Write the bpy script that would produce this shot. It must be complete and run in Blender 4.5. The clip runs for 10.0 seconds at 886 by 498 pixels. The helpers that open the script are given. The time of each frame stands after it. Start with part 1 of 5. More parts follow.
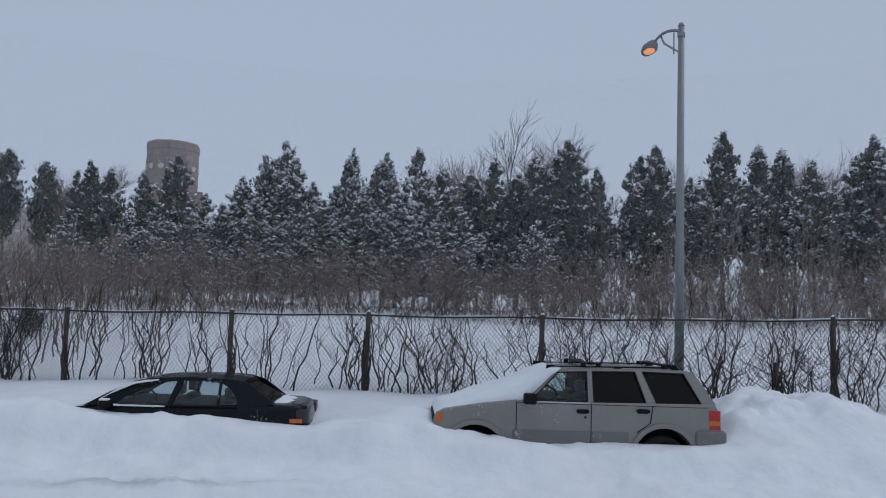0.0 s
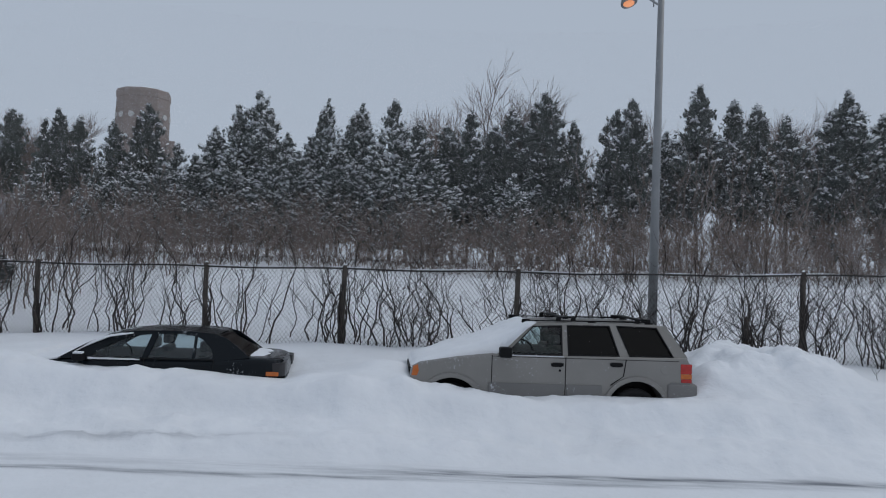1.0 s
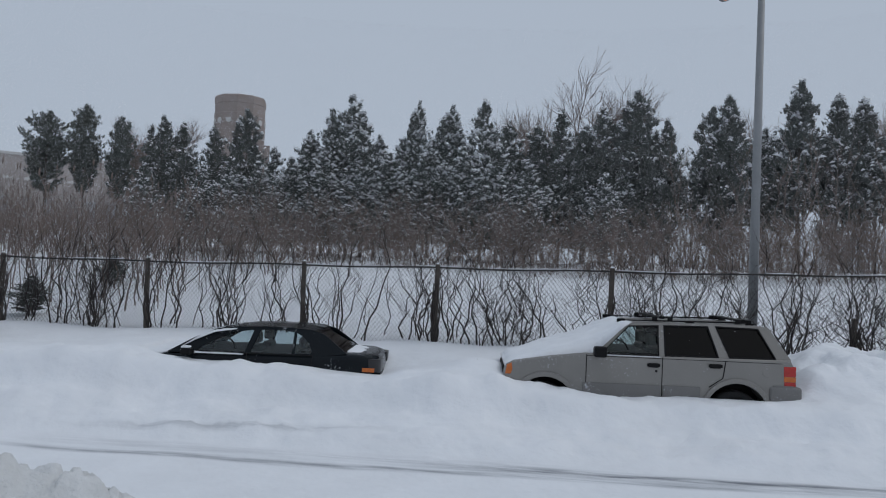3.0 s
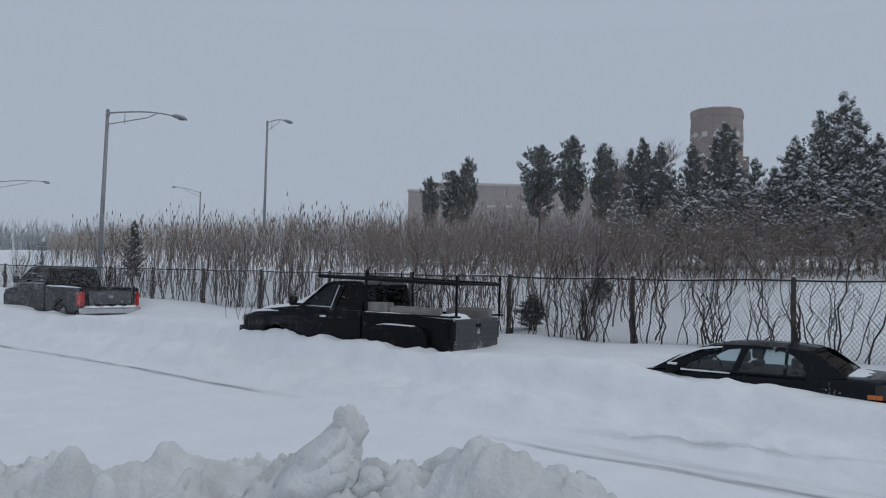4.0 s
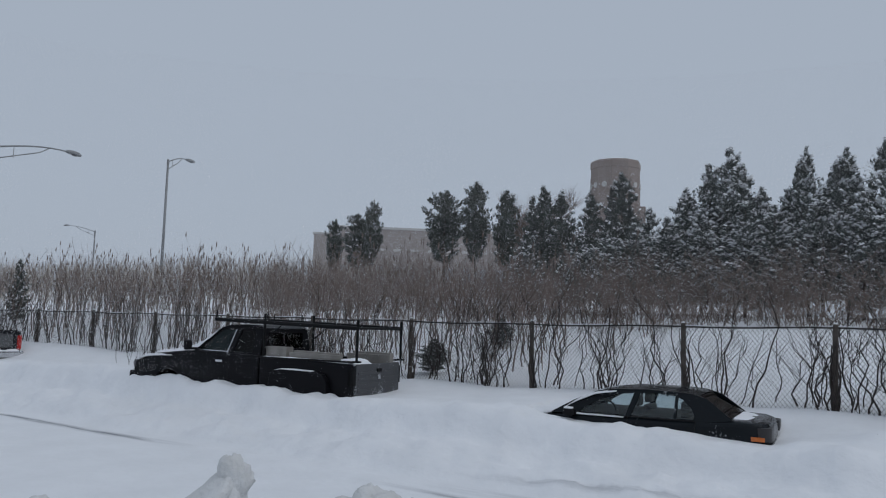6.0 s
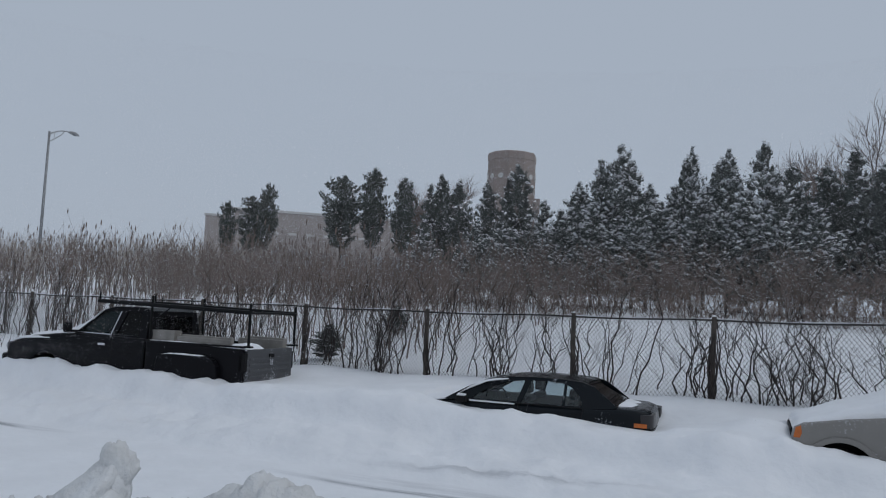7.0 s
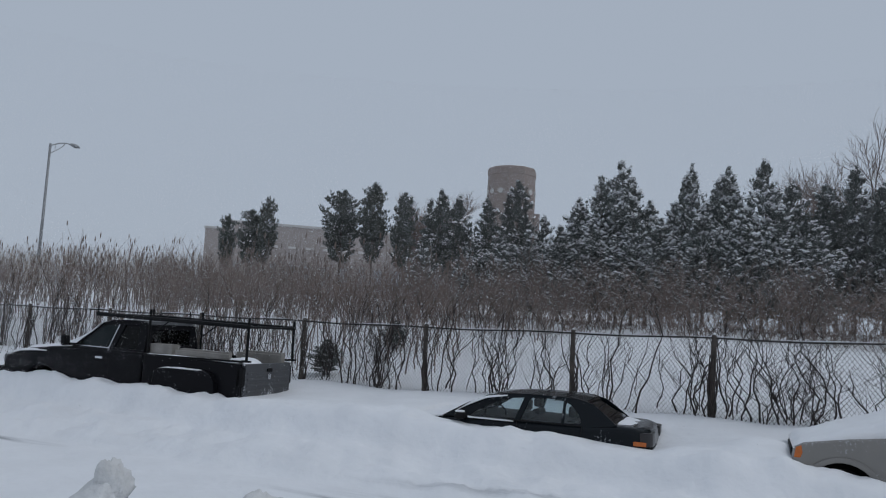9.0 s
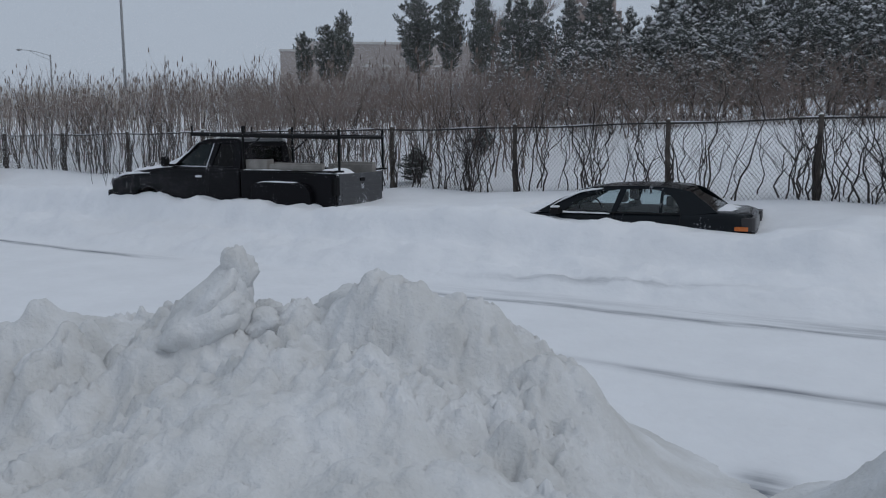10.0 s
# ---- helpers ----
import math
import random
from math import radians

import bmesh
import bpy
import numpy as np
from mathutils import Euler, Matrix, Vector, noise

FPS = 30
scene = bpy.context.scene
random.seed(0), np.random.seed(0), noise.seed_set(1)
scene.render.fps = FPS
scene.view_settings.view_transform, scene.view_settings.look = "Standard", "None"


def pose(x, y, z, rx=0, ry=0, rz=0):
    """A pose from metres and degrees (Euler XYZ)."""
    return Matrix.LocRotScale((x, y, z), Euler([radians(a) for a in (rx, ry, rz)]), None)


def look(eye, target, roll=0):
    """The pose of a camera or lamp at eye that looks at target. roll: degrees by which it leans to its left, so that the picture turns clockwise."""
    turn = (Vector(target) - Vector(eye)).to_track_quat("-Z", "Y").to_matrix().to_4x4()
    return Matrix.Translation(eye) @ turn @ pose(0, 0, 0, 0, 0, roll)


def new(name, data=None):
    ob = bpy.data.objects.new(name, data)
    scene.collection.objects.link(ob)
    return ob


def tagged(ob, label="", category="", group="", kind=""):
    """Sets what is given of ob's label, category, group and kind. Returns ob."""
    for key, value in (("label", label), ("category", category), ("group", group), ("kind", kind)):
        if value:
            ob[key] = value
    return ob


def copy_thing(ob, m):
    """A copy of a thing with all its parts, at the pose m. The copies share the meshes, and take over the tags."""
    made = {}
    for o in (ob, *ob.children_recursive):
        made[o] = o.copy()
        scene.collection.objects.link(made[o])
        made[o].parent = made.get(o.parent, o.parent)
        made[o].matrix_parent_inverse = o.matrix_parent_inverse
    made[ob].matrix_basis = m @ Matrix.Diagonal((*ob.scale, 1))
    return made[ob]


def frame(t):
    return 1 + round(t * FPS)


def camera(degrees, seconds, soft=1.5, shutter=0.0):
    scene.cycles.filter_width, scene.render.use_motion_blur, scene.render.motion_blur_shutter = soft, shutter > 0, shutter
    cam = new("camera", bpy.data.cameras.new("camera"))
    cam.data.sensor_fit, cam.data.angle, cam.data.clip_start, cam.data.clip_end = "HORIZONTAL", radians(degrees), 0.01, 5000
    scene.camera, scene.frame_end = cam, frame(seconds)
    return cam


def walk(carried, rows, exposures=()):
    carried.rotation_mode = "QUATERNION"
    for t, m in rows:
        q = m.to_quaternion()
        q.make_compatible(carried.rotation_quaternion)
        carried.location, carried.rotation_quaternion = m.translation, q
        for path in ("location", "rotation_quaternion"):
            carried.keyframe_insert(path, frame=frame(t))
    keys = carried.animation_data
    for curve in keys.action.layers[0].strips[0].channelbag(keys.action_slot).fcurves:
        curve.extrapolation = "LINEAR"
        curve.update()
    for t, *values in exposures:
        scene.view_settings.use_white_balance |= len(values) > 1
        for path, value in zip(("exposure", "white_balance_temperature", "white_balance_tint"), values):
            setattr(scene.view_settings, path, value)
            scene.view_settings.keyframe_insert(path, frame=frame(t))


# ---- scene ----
cam = camera(57.11, 10.0, soft=1.1)
PATH = [
    (0.0, pose(0.072, 0.093, 2.313, 95.25, -1.91, 2.68)),
    (0.5, pose(0.050, 0.094, 2.331, 92.51, -1.28, 2.32)),
    (1.0, pose(0.043, 0.121, 2.353, 91.91, -2.14, 0.91)),
    (1.5, pose(0.051, 0.119, 2.344, 92.55, -2.24, -1.09)),
    (2.0, pose(0.017, 0.117, 2.332, 92.48, -2.72, -0.44)),
    (2.2, pose(0.042, 0.132, 2.345, 92.34, -2.59, 0.96)),
    (3.3, pose(-0.070, -0.017, 2.295, 91.00, -2.10, 15.75)),
    (3.4, pose(-0.081, -0.051, 2.300, 90.89, -1.96, 20.48)),
    (3.5, pose(-0.092, -0.090, 2.304, 90.83, -1.64, 23.87)),
    (3.7, pose(-0.065, -0.068, 2.307, 90.82, -1.64, 33.02)),
    (3.8, pose(-0.051, -0.062, 2.310, 90.84, -1.59, 35.83)),
    (4.0, pose(-0.023, -0.061, 2.318, 91.83, -1.46, 39.99)),
    (4.5, pose(0.009, -0.029, 2.305, 91.52, -1.63, 39.73)),
    (5.0, pose(-0.030, -0.041, 2.340, 93.77, -1.52, 39.15)),
    (5.5, pose(0.051, -0.062, 2.325, 94.94, -1.85, 38.84)),
    (5.9, pose(0.043, -0.019, 2.324, 94.83, -1.74, 34.75)),
    (6.0, pose(0.043, -0.010, 2.323, 95.12, -1.79, 33.37)),
    (6.2, pose(0.075, 0.010, 2.345, 95.59, -1.59, 30.38)),
    (7.3, pose(-0.013, -0.008, 2.312, 94.24, -2.90, 25.68)),
    (7.5, pose(-0.008, 0.011, 2.329, 93.96, -3.05, 25.94)),
    (8.0, pose(-0.011, 0.012, 2.359, 95.01, -2.82, 25.39)),
    (8.5, pose(-0.012, 0.002, 2.355, 95.50, -2.72, 25.39)),
    (9.0, pose(-0.010, 0.016, 2.342, 95.52, -3.22, 25.88)),
    (9.5, pose(-0.083, 0.006, 2.303, 93.69, -2.56, 24.58)),
    (9.6, pose(-0.113, -0.020, 2.205, 93.13, -2.91, 23.93)),
    (9.7, pose(-0.150, -0.018, 2.125, 90.57, -2.89, 27.05)),
    (9.8, pose(-0.169, 0.004, 2.100, 88.44, -2.03, 29.26)),
    (10.0, pose(-0.200, 0.059, 2.107, 82.32, 0.27, 31.52)),
]
walk(cam, PATH, [(0.0, 0.08, 6150, 12), (0.6, 0.08, 6380, 10.8), (1.2, 0.1, 6500, 10), (2.2, 0.12, 6500, 10), (3.5, 0.10, 6500, 10), (4.2, 0.02, 6500, 10), (10.0, 0.0, 6500, 10)])

# ---- light ----
world = bpy.data.worlds.new("overcast_sky")
scene.world = world
world.use_nodes = True
wn = world.node_tree.nodes
wl = world.node_tree.links
wn.clear()
sky = wn.new("ShaderNodeTexSky")
sky.sky_type = "NISHITA"
sky.sun_disc = False
sky.sun_elevation = radians(32)
sky.sun_rotation = radians(150)
sky.air_density, sky.dust_density = 1.0, 4.0
sky_dim = wn.new("ShaderNodeVectorMath")
sky_dim.operation = "SCALE"
sky_dim.inputs["Scale"].default_value = 0.04
cloud = wn.new("ShaderNodeRGB")
cloud.outputs[0].default_value = (0.397, 0.457, 0.545, 1)
sky_mix = wn.new("ShaderNodeMixRGB")
sky_mix.inputs["Fac"].default_value = 0.9
bg = wn.new("ShaderNodeBackground")
bg.inputs["Strength"].default_value = 1.0
wout = wn.new("ShaderNodeOutputWorld")
wl.new(sky.outputs[0], sky_dim.inputs[0])
wl.new(sky_dim.outputs[0], sky_mix.inputs["Color1"])
wl.new(cloud.outputs[0], sky_mix.inputs["Color2"])
wl.new(sky_mix.outputs[0], bg.inputs["Color"])
wl.new(bg.outputs[0], wout.inputs["Surface"])

sun_data = bpy.data.lights.new("sun", "SUN")
sun_data.energy, sun_data.angle, sun_data.color = 0.5, radians(40), (1.0, 0.97, 0.93)
sun = new("sun", sun_data)
sun.matrix_world = look((30, 20, 40), (0, 10, 0))


# ---- materials ----
def mat(name, color, rough=0.6, metal=0.0, vary=0.25, scale=6.0, fine=60.0, bump=0.15, second=None, coat=0.0, dist=0.01):
    """A surface with broad stains and fine grain in object space."""
    m = bpy.data.materials.new(name)
    m.use_nodes = True
    n, l = m.node_tree.nodes, m.node_tree.links
    b = n["Principled BSDF"]
    b.inputs["Roughness"].default_value = rough
    b.inputs["Metallic"].default_value = metal
    b.inputs["Coat Weight"].default_value = coat
    tc = n.new("ShaderNodeTexCoord")
    big, small = n.new("ShaderNodeTexNoise"), n.new("ShaderNodeTexNoise")
    big.inputs["Scale"].default_value, big.inputs["Detail"].default_value = scale, 5
    small.inputs["Scale"].default_value, small.inputs["Detail"].default_value = fine, 3
    l.new(tc.outputs["Object"], big.inputs["Vector"])
    l.new(tc.outputs["Object"], small.inputs["Vector"])
    ramp = n.new("ShaderNodeValToRGB")
    c2 = second or tuple(c * (1 - vary) for c in color)
    ramp.color_ramp.elements[0].position, ramp.color_ramp.elements[1].position = 0.35, 0.68
    ramp.color_ramp.elements[0].color, ramp.color_ramp.elements[1].color = (*c2, 1), (*color, 1)
    l.new(big.outputs["Fac"], ramp.inputs["Fac"])
    grain = n.new("ShaderNodeMapRange")
    grain.inputs["To Min"].default_value, grain.inputs["To Max"].default_value = 1 - vary * 0.6, 1 + vary * 0.4
    l.new(small.outputs["Fac"], grain.inputs["Value"])
    mix = n.new("ShaderNodeVectorMath")
    mix.operation = "MULTIPLY"
    l.new(ramp.outputs["Color"], mix.inputs[0])
    l.new(grain.outputs["Result"], mix.inputs[1])
    l.new(mix.outputs[0], b.inputs["Base Color"])
    if bump:
        bp = n.new("ShaderNodeBump")
        bp.inputs["Strength"].default_value, bp.inputs["Distance"].default_value = bump, dist
        l.new(small.outputs["Fac"], bp.inputs["Height"])
        l.new(bp.outputs["Normal"], b.inputs["Normal"])
    return m


def glass(name, tint, ior=1.5):
    """A thin pane: clear or tinted, with a Fresnel gloss."""
    m = bpy.data.materials.new(name)
    m.use_nodes = True
    n, l = m.node_tree.nodes, m.node_tree.links
    n.clear()
    tr, gl, fr = n.new("ShaderNodeBsdfTransparent"), n.new("ShaderNodeBsdfGlossy"), n.new("ShaderNodeFresnel")
    tr.inputs["Color"].default_value = (*tint, 1)
    gl.inputs["Roughness"].default_value = 0.04
    fr.inputs["IOR"].default_value = ior
    mx, out = n.new("ShaderNodeMixShader"), n.new("ShaderNodeOutputMaterial")
    l.new(fr.outputs[0], mx.inputs[0])
    l.new(tr.outputs[0], mx.inputs[1])
    l.new(gl.outputs[0], mx.inputs[2])
    l.new(mx.outputs[0], out.inputs["Surface"])
    return m


def dusted(name, color, rough, amount, coat=0.0, metal=0.0, spec=0.25):
    """Vehicle paint with salt film and wind-blown snow specks."""
    m = mat(name, color, rough, metal, vary=0.12, scale=1.5, fine=40, bump=0.02, coat=coat)
    n, l = m.node_tree.nodes, m.node_tree.links
    b = n["Principled BSDF"]
    b.inputs["Specular IOR Level"].default_value = spec
    old = b.inputs["Base Color"].links[0].from_socket
    tc = n.new("ShaderNodeTexCoord")
    a, c = n.new("ShaderNodeTexNoise"), n.new("ShaderNodeTexNoise")
    a.inputs["Scale"].default_value, a.inputs["Detail"].default_value = 28, 6
    c.inputs["Scale"].default_value, c.inputs["Detail"].default_value = 2.2, 3
    l.new(tc.outputs["Object"], a.inputs["Vector"])
    l.new(tc.outputs["Object"], c.inputs["Vector"])
    s = n.new("ShaderNodeMath")
    s.operation = "MULTIPLY"
    l.new(a.outputs["Fac"], s.inputs[0])
    l.new(c.outputs["Fac"], s.inputs[1])
    r = n.new("ShaderNodeMapRange")
    r.inputs["From Min"].default_value, r.inputs["From Max"].default_value = 0.36 - 0.06 * amount, 0.48 - 0.08 * amount
    r.inputs["To Max"].default_value = min(1.0, 0.35 + 0.5 * amount)
    l.new(s.outputs[0], r.inputs["Value"])
    mx = n.new("ShaderNodeMixRGB")
    mx.inputs["Color2"].default_value = (0.72, 0.75, 0.8, 1)
    l.new(r.outputs[0], mx.inputs["Fac"])
    l.new(old, mx.inputs["Color1"])
    l.new(mx.outputs[0], b.inputs["Base Color"])
    return m


def snow_material():
    """Snow, with grey slush where the 'slush' attribute of the sheet says so."""
    m = mat("snow", (0.84, 0.86, 0.89), 0.7, vary=0.05, scale=1.2, fine=7, bump=0.45, dist=0.05)
    n, l = m.node_tree.nodes, m.node_tree.links
    b = n["Principled BSDF"]
    old = b.inputs["Base Color"].links[0].from_socket
    at = n.new("ShaderNodeAttribute")
    at.attribute_name = "slush"
    tc, no = n.new("ShaderNodeTexCoord"), n.new("ShaderNodeTexNoise")
    mp = n.new("ShaderNodeMapping")
    mp.inputs["Scale"].default_value = (1.2, 9.0, 4.0)
    no.inputs["Scale"].default_value, no.inputs["Detail"].default_value = 1.0, 6
    l.new(tc.outputs["Object"], mp.inputs["Vector"])
    l.new(mp.outputs[0], no.inputs["Vector"])
    mu = n.new("ShaderNodeMath")
    mu.operation = "MULTIPLY_ADD"
    mu.inputs[1].default_value, mu.inputs[2].default_value = 3.0, -0.75
    l.new(no.outputs["Fac"], mu.inputs[0])
    m2 = n.new("ShaderNodeMath")
    m2.operation, m2.use_clamp = "MULTIPLY", True
    l.new(mu.outputs[0], m2.inputs[0])
    l.new(at.outputs["Fac"], m2.inputs[1])
    mx = n.new("ShaderNodeMixRGB")
    mx.inputs["Color2"].default_value = (0.20, 0.215, 0.24, 1)
    l.new(m2.outputs[0], mx.inputs["Fac"])
    l.new(old, mx.inputs["Color1"])
    l.new(mx.outputs[0], b.inputs["Base Color"])
    return m


SNOW = snow_material()
DIRTY_SNOW = mat("ploughed_snow", (0.73, 0.745, 0.76), 0.8, vary=0.10, scale=2.6, fine=34, bump=0.7, dist=0.02, second=(0.60, 0.605, 0.60))
BARK = mat("bark", (0.13, 0.11, 0.10), 0.9, vary=0.4, scale=5, fine=50, bump=0.3)
TWIG = mat("twig_brown", (0.28, 0.222, 0.195), 0.9, vary=0.4, scale=0.8, fine=16, bump=0)
VINE = mat("vine_dark", (0.055, 0.045, 0.042), 0.9, vary=0.4, scale=1.5, fine=25, bump=0)
REED = mat("reed_tan", (0.50, 0.44, 0.39), 0.9, vary=0.35, scale=0.4, fine=8, bump=0)
# haze over the far woods is put into this pale grey base colour
HAZE_GREY = mat("haze_grey_twigs", (0.42, 0.43, 0.45), 0.9, vary=0.2, scale=0.3, fine=4, bump=0)
CEDAR = mat("cedar_green", (0.118, 0.138, 0.130), 0.9, vary=0.3, scale=0.6, fine=9, bump=0, second=(0.10, 0.105, 0.096))
WEATHERED = mat("weathered_post", (0.10, 0.085, 0.075), 0.9, vary=0.4, scale=8, fine=60, bump=0.4)
GALV = mat("galvanised_steel", (0.30, 0.31, 0.32), 0.5, 0.6, vary=0.2, scale=3, fine=40, bump=0.05)
WIRE = mat("fence_wire", (0.10, 0.10, 0.105), 0.6, 0.3, vary=0.2, scale=3, fine=30, bump=0)
POLE = mat("lamp_pole_grey", (0.29, 0.30, 0.31), 0.55, 0.3, vary=0.18, scale=2, fine=25, bump=0.05)
LAMP_HEAD = mat("lamp_head_grey", (0.27, 0.28, 0.29), 0.5, 0.2, vary=0.15, scale=6, fine=40, bump=0.03)
BRICK = mat("pale_brick", (0.36, 0.325, 0.31), 0.9, vary=0.12, scale=0.12, fine=2.5, bump=0.1)
TOWER_BRICK = mat("tower_brick", (0.27, 0.225, 0.205), 0.9, vary=0.15, scale=0.2, fine=2.5, bump=0.1)
CONCRETE = mat("concrete_band", (0.52, 0.51, 0.5), 0.9, vary=0.12, scale=0.4, fine=5, bump=0.05)
PANE_GREY = mat("window_grey", (0.34, 0.35, 0.37), 0.25, vary=0.15, scale=0.3, fine=3, bump=0)
SUV_PAINT = dusted("silver_beige_paint", (0.265, 0.255, 0.24), 0.33, 0.3, metal=0.25, spec=0.4)
SEDAN_PAINT = dusted("dark_green_paint", (0.009, 0.012, 0.015), 0.2, 0.1, spec=0.16)
TRUCK_PAINT = dusted("black_paint", (0.008, 0.008, 0.010), 0.3, 0.1, spec=0.09)
PICKUP_PAINT = dusted("charcoal_paint", (0.012, 0.012, 0.015), 0.35, 0.5, spec=0.15)
TAILGATE = dusted("salted_tailgate", (0.085, 0.088, 0.095), 0.5, 0.75)
CLADDING = dusted("grey_cladding", (0.20, 0.195, 0.19), 0.6, 0.35, coat=0.0)
BLACK = mat("black_plastic", (0.008, 0.008, 0.009), 0.55, vary=0.2, scale=10, fine=80, bump=0.05)
BLACK.node_tree.nodes["Principled BSDF"].inputs["Specular IOR Level"].default_value = 0.15
RUBBER = mat("tyre_rubber", (0.014, 0.014, 0.015), 0.85, vary=0.3, scale=10, fine=60, bump=0.2)
RIM = mat("rim_alloy", (0.33, 0.33, 0.34), 0.35, 0.8, vary=0.2, scale=8, fine=60, bump=0.03)
CHROME = mat("chrome_trim", (0.6, 0.61, 0.63), 0.2, 0.9, vary=0.1, scale=8, fine=60, bump=0)
SEAT = mat("seat_fabric", (0.03, 0.033, 0.036), 0.9, vary=0.25, scale=10, fine=120, bump=0.1)
AMBER = mat("amber_lens", (0.62, 0.16, 0.03), 0.25, vary=0.2, scale=15, fine=90, bump=0.05)
RED = mat("red_lens", (0.50, 0.03, 0.025), 0.25, vary=0.25, scale=15, fine=90, bump=0.05)
RAIL = mat("dark_rail", (0.05, 0.047, 0.045), 0.7, vary=0.3, scale=4, fine=40, bump=0.1)
CLEAR_LENS = mat("clear_lens", (0.14, 0.145, 0.155), 0.2, vary=0.2, scale=15, fine=90, bump=0.05)
BOARD = mat("weathered_board", (0.30, 0.285, 0.265), 0.85, vary=0.3, scale=4, fine=50, bump=0.3)
SMOKED = mat("smoked_lens", (0.03, 0.028, 0.03), 0.4, vary=0.2, scale=15, fine=90, bump=0.05)
YELLOW = mat("yellow_plastic", (0.5, 0.34, 0.04), 0.5, vary=0.2, scale=10, fine=60, bump=0.02)
REDBOX = mat("red_box", (0.22, 0.035, 0.03), 0.5, vary=0.2, scale=10, fine=60, bump=0.02)
SIGN_GREEN = mat("sign_back", (0.2, 0.21, 0.22), 0.6, vary=0.15, scale=3, fine=30, bump=0)
GLASS = glass("clear_glass", (0.86, 0.91, 0.92))
TINT = glass("tinted_glass", (0.05, 0.055, 0.06), 1.32)
TEAL = glass("teal_tint_glass", (0.24, 0.31, 0.32), 1.35)
MIDTINT = glass("light_tint_glass", (0.86, 0.92, 0.92), 1.4)


# ---- small tools ----
def smooth01(a, b, v):
    t = np.clip((v - a) / (b - a), 0, 1)
    return t * t * (3 - 2 * t)


def lattice(ix, iy, seed):
    h = (ix.astype(np.int64) * 374761393 + iy.astype(np.int64) * 668265263 + seed * 2147483647) & 0xFFFFFFFF
    h = ((h ^ (h >> 13)) * 1274126177) & 0xFFFFFFFF
    return ((h ^ (h >> 16)) & 0xFFFF) / 65535.0


def vnoise(x, y, seed=0):
    """Smooth value noise, -1 to 1."""
    ix, iy = np.floor(x), np.floor(y)
    fx, fy = x - ix, y - iy
    fx, fy = fx * fx * (3 - 2 * fx), fy * fy * (3 - 2 * fy)
    a, b = lattice(ix, iy, seed), lattice(ix + 1, iy, seed)
    c, d = lattice(ix, iy + 1, seed), lattice(ix + 1, iy + 1, seed)
    return 2 * ((a * (1 - fx) + b * fx) * (1 - fy) + (c * (1 - fx) + d * fx) * fy) - 1


def fbm(x, y, seed=0, octaves=4):
    out, amp = 0, 1.0
    for k in range(octaves):
        out = out + amp * vnoise(x * 2 ** k + 17.3 * k, y * 2 ** k - 9.1 * k, seed + k)
        amp *= 0.5
    return out


def finish(ob, material, smooth=False):
    ob.data.materials.append(material)
    if smooth:
        ob.data.polygons.foreach_set("use_smooth", np.ones(len(ob.data.polygons), dtype=bool))
    return ob


def part(name, bm, material, parent=None, label="", smooth=False):
    """Links a bmesh as one mesh object, under a thing where one is given."""
    me = bpy.data.meshes.new(name)
    bmesh.ops.recalc_face_normals(bm, faces=bm.faces[:])
    bm.to_mesh(me)
    bm.free()
    ob = finish(new(name, me), material, smooth)
    if parent:
        ob.parent = parent
    return tagged(ob, label)


def mesh_part(name, verts, faces, material, parent=None, label="", smooth=False):
    me = bpy.data.meshes.new(name)
    me.from_pydata(verts, [], faces)
    me.update()
    ob = finish(new(name, me), material, smooth)
    if parent:
        ob.parent = parent
    return tagged(ob, label)


def thing(name, m, label, category, group="", kind=""):
    e = new(name)
    e.matrix_world = m
    return tagged(e, label, category, group, kind)


def box(x0, x1, y0, y1, z0, z1, bevel=0.0, seg=2):
    bm = bmesh.new()
    bmesh.ops.create_cube(bm, size=1)
    for v in bm.verts:
        v.co = Vector(((x0 + x1) / 2 + v.co.x * (x1 - x0), (y0 + y1) / 2 + v.co.y * (y1 - y0), (z0 + z1) / 2 + v.co.z * (z1 - z0)))
    if bevel:
        bmesh.ops.bevel(bm, geom=bm.edges[:], offset=bevel, segments=seg, affect="EDGES", profile=0.6)
    return bm


def prism(poly, y0, y1, bevel=0.0, seg=2):
    """A side profile (x, z) drawn out from y0 to y1, with rounded rims."""
    bm = bmesh.new()
    near = [bm.verts.new((x, y0, z)) for x, z in poly]
    f = bm.faces.new(near)
    ext = bmesh.ops.extrude_face_region(bm, geom=[f])
    far = [g for g in ext["geom"] if isinstance(g, bmesh.types.BMVert)]
    for v in far:
        v.co.y = y1
    if bevel:
        rim = [e for e in bm.edges if abs(e.verts[0].co.y - e.verts[1].co.y) < 1e-6]
        bmesh.ops.bevel(bm, geom=rim, offset=bevel, segments=seg, affect="EDGES", profile=0.6)
    return bm


def plate(outer, holes, yf, thick):
    """A flat plate in the side plane with openings through it; yf(z) sets how far it leans in."""
    bm = bmesh.new()
    for loop in [outer, *holes]:
        vs = [bm.verts.new((x, 0, z)) for x, z in loop]
        for a, b in zip(vs, vs[1:] + vs[:1]):
            bm.edges.new((a, b))
    bmesh.ops.triangle_fill(bm, use_beauty=True, edges=bm.edges[:])
    ext = bmesh.ops.extrude_face_region(bm, geom=bm.faces[:])
    for g in ext["geom"]:
        if isinstance(g, bmesh.types.BMVert):
            g.co.y = thick
    for v in bm.verts:
        v.co.y += yf(v.co.z)
    return bm


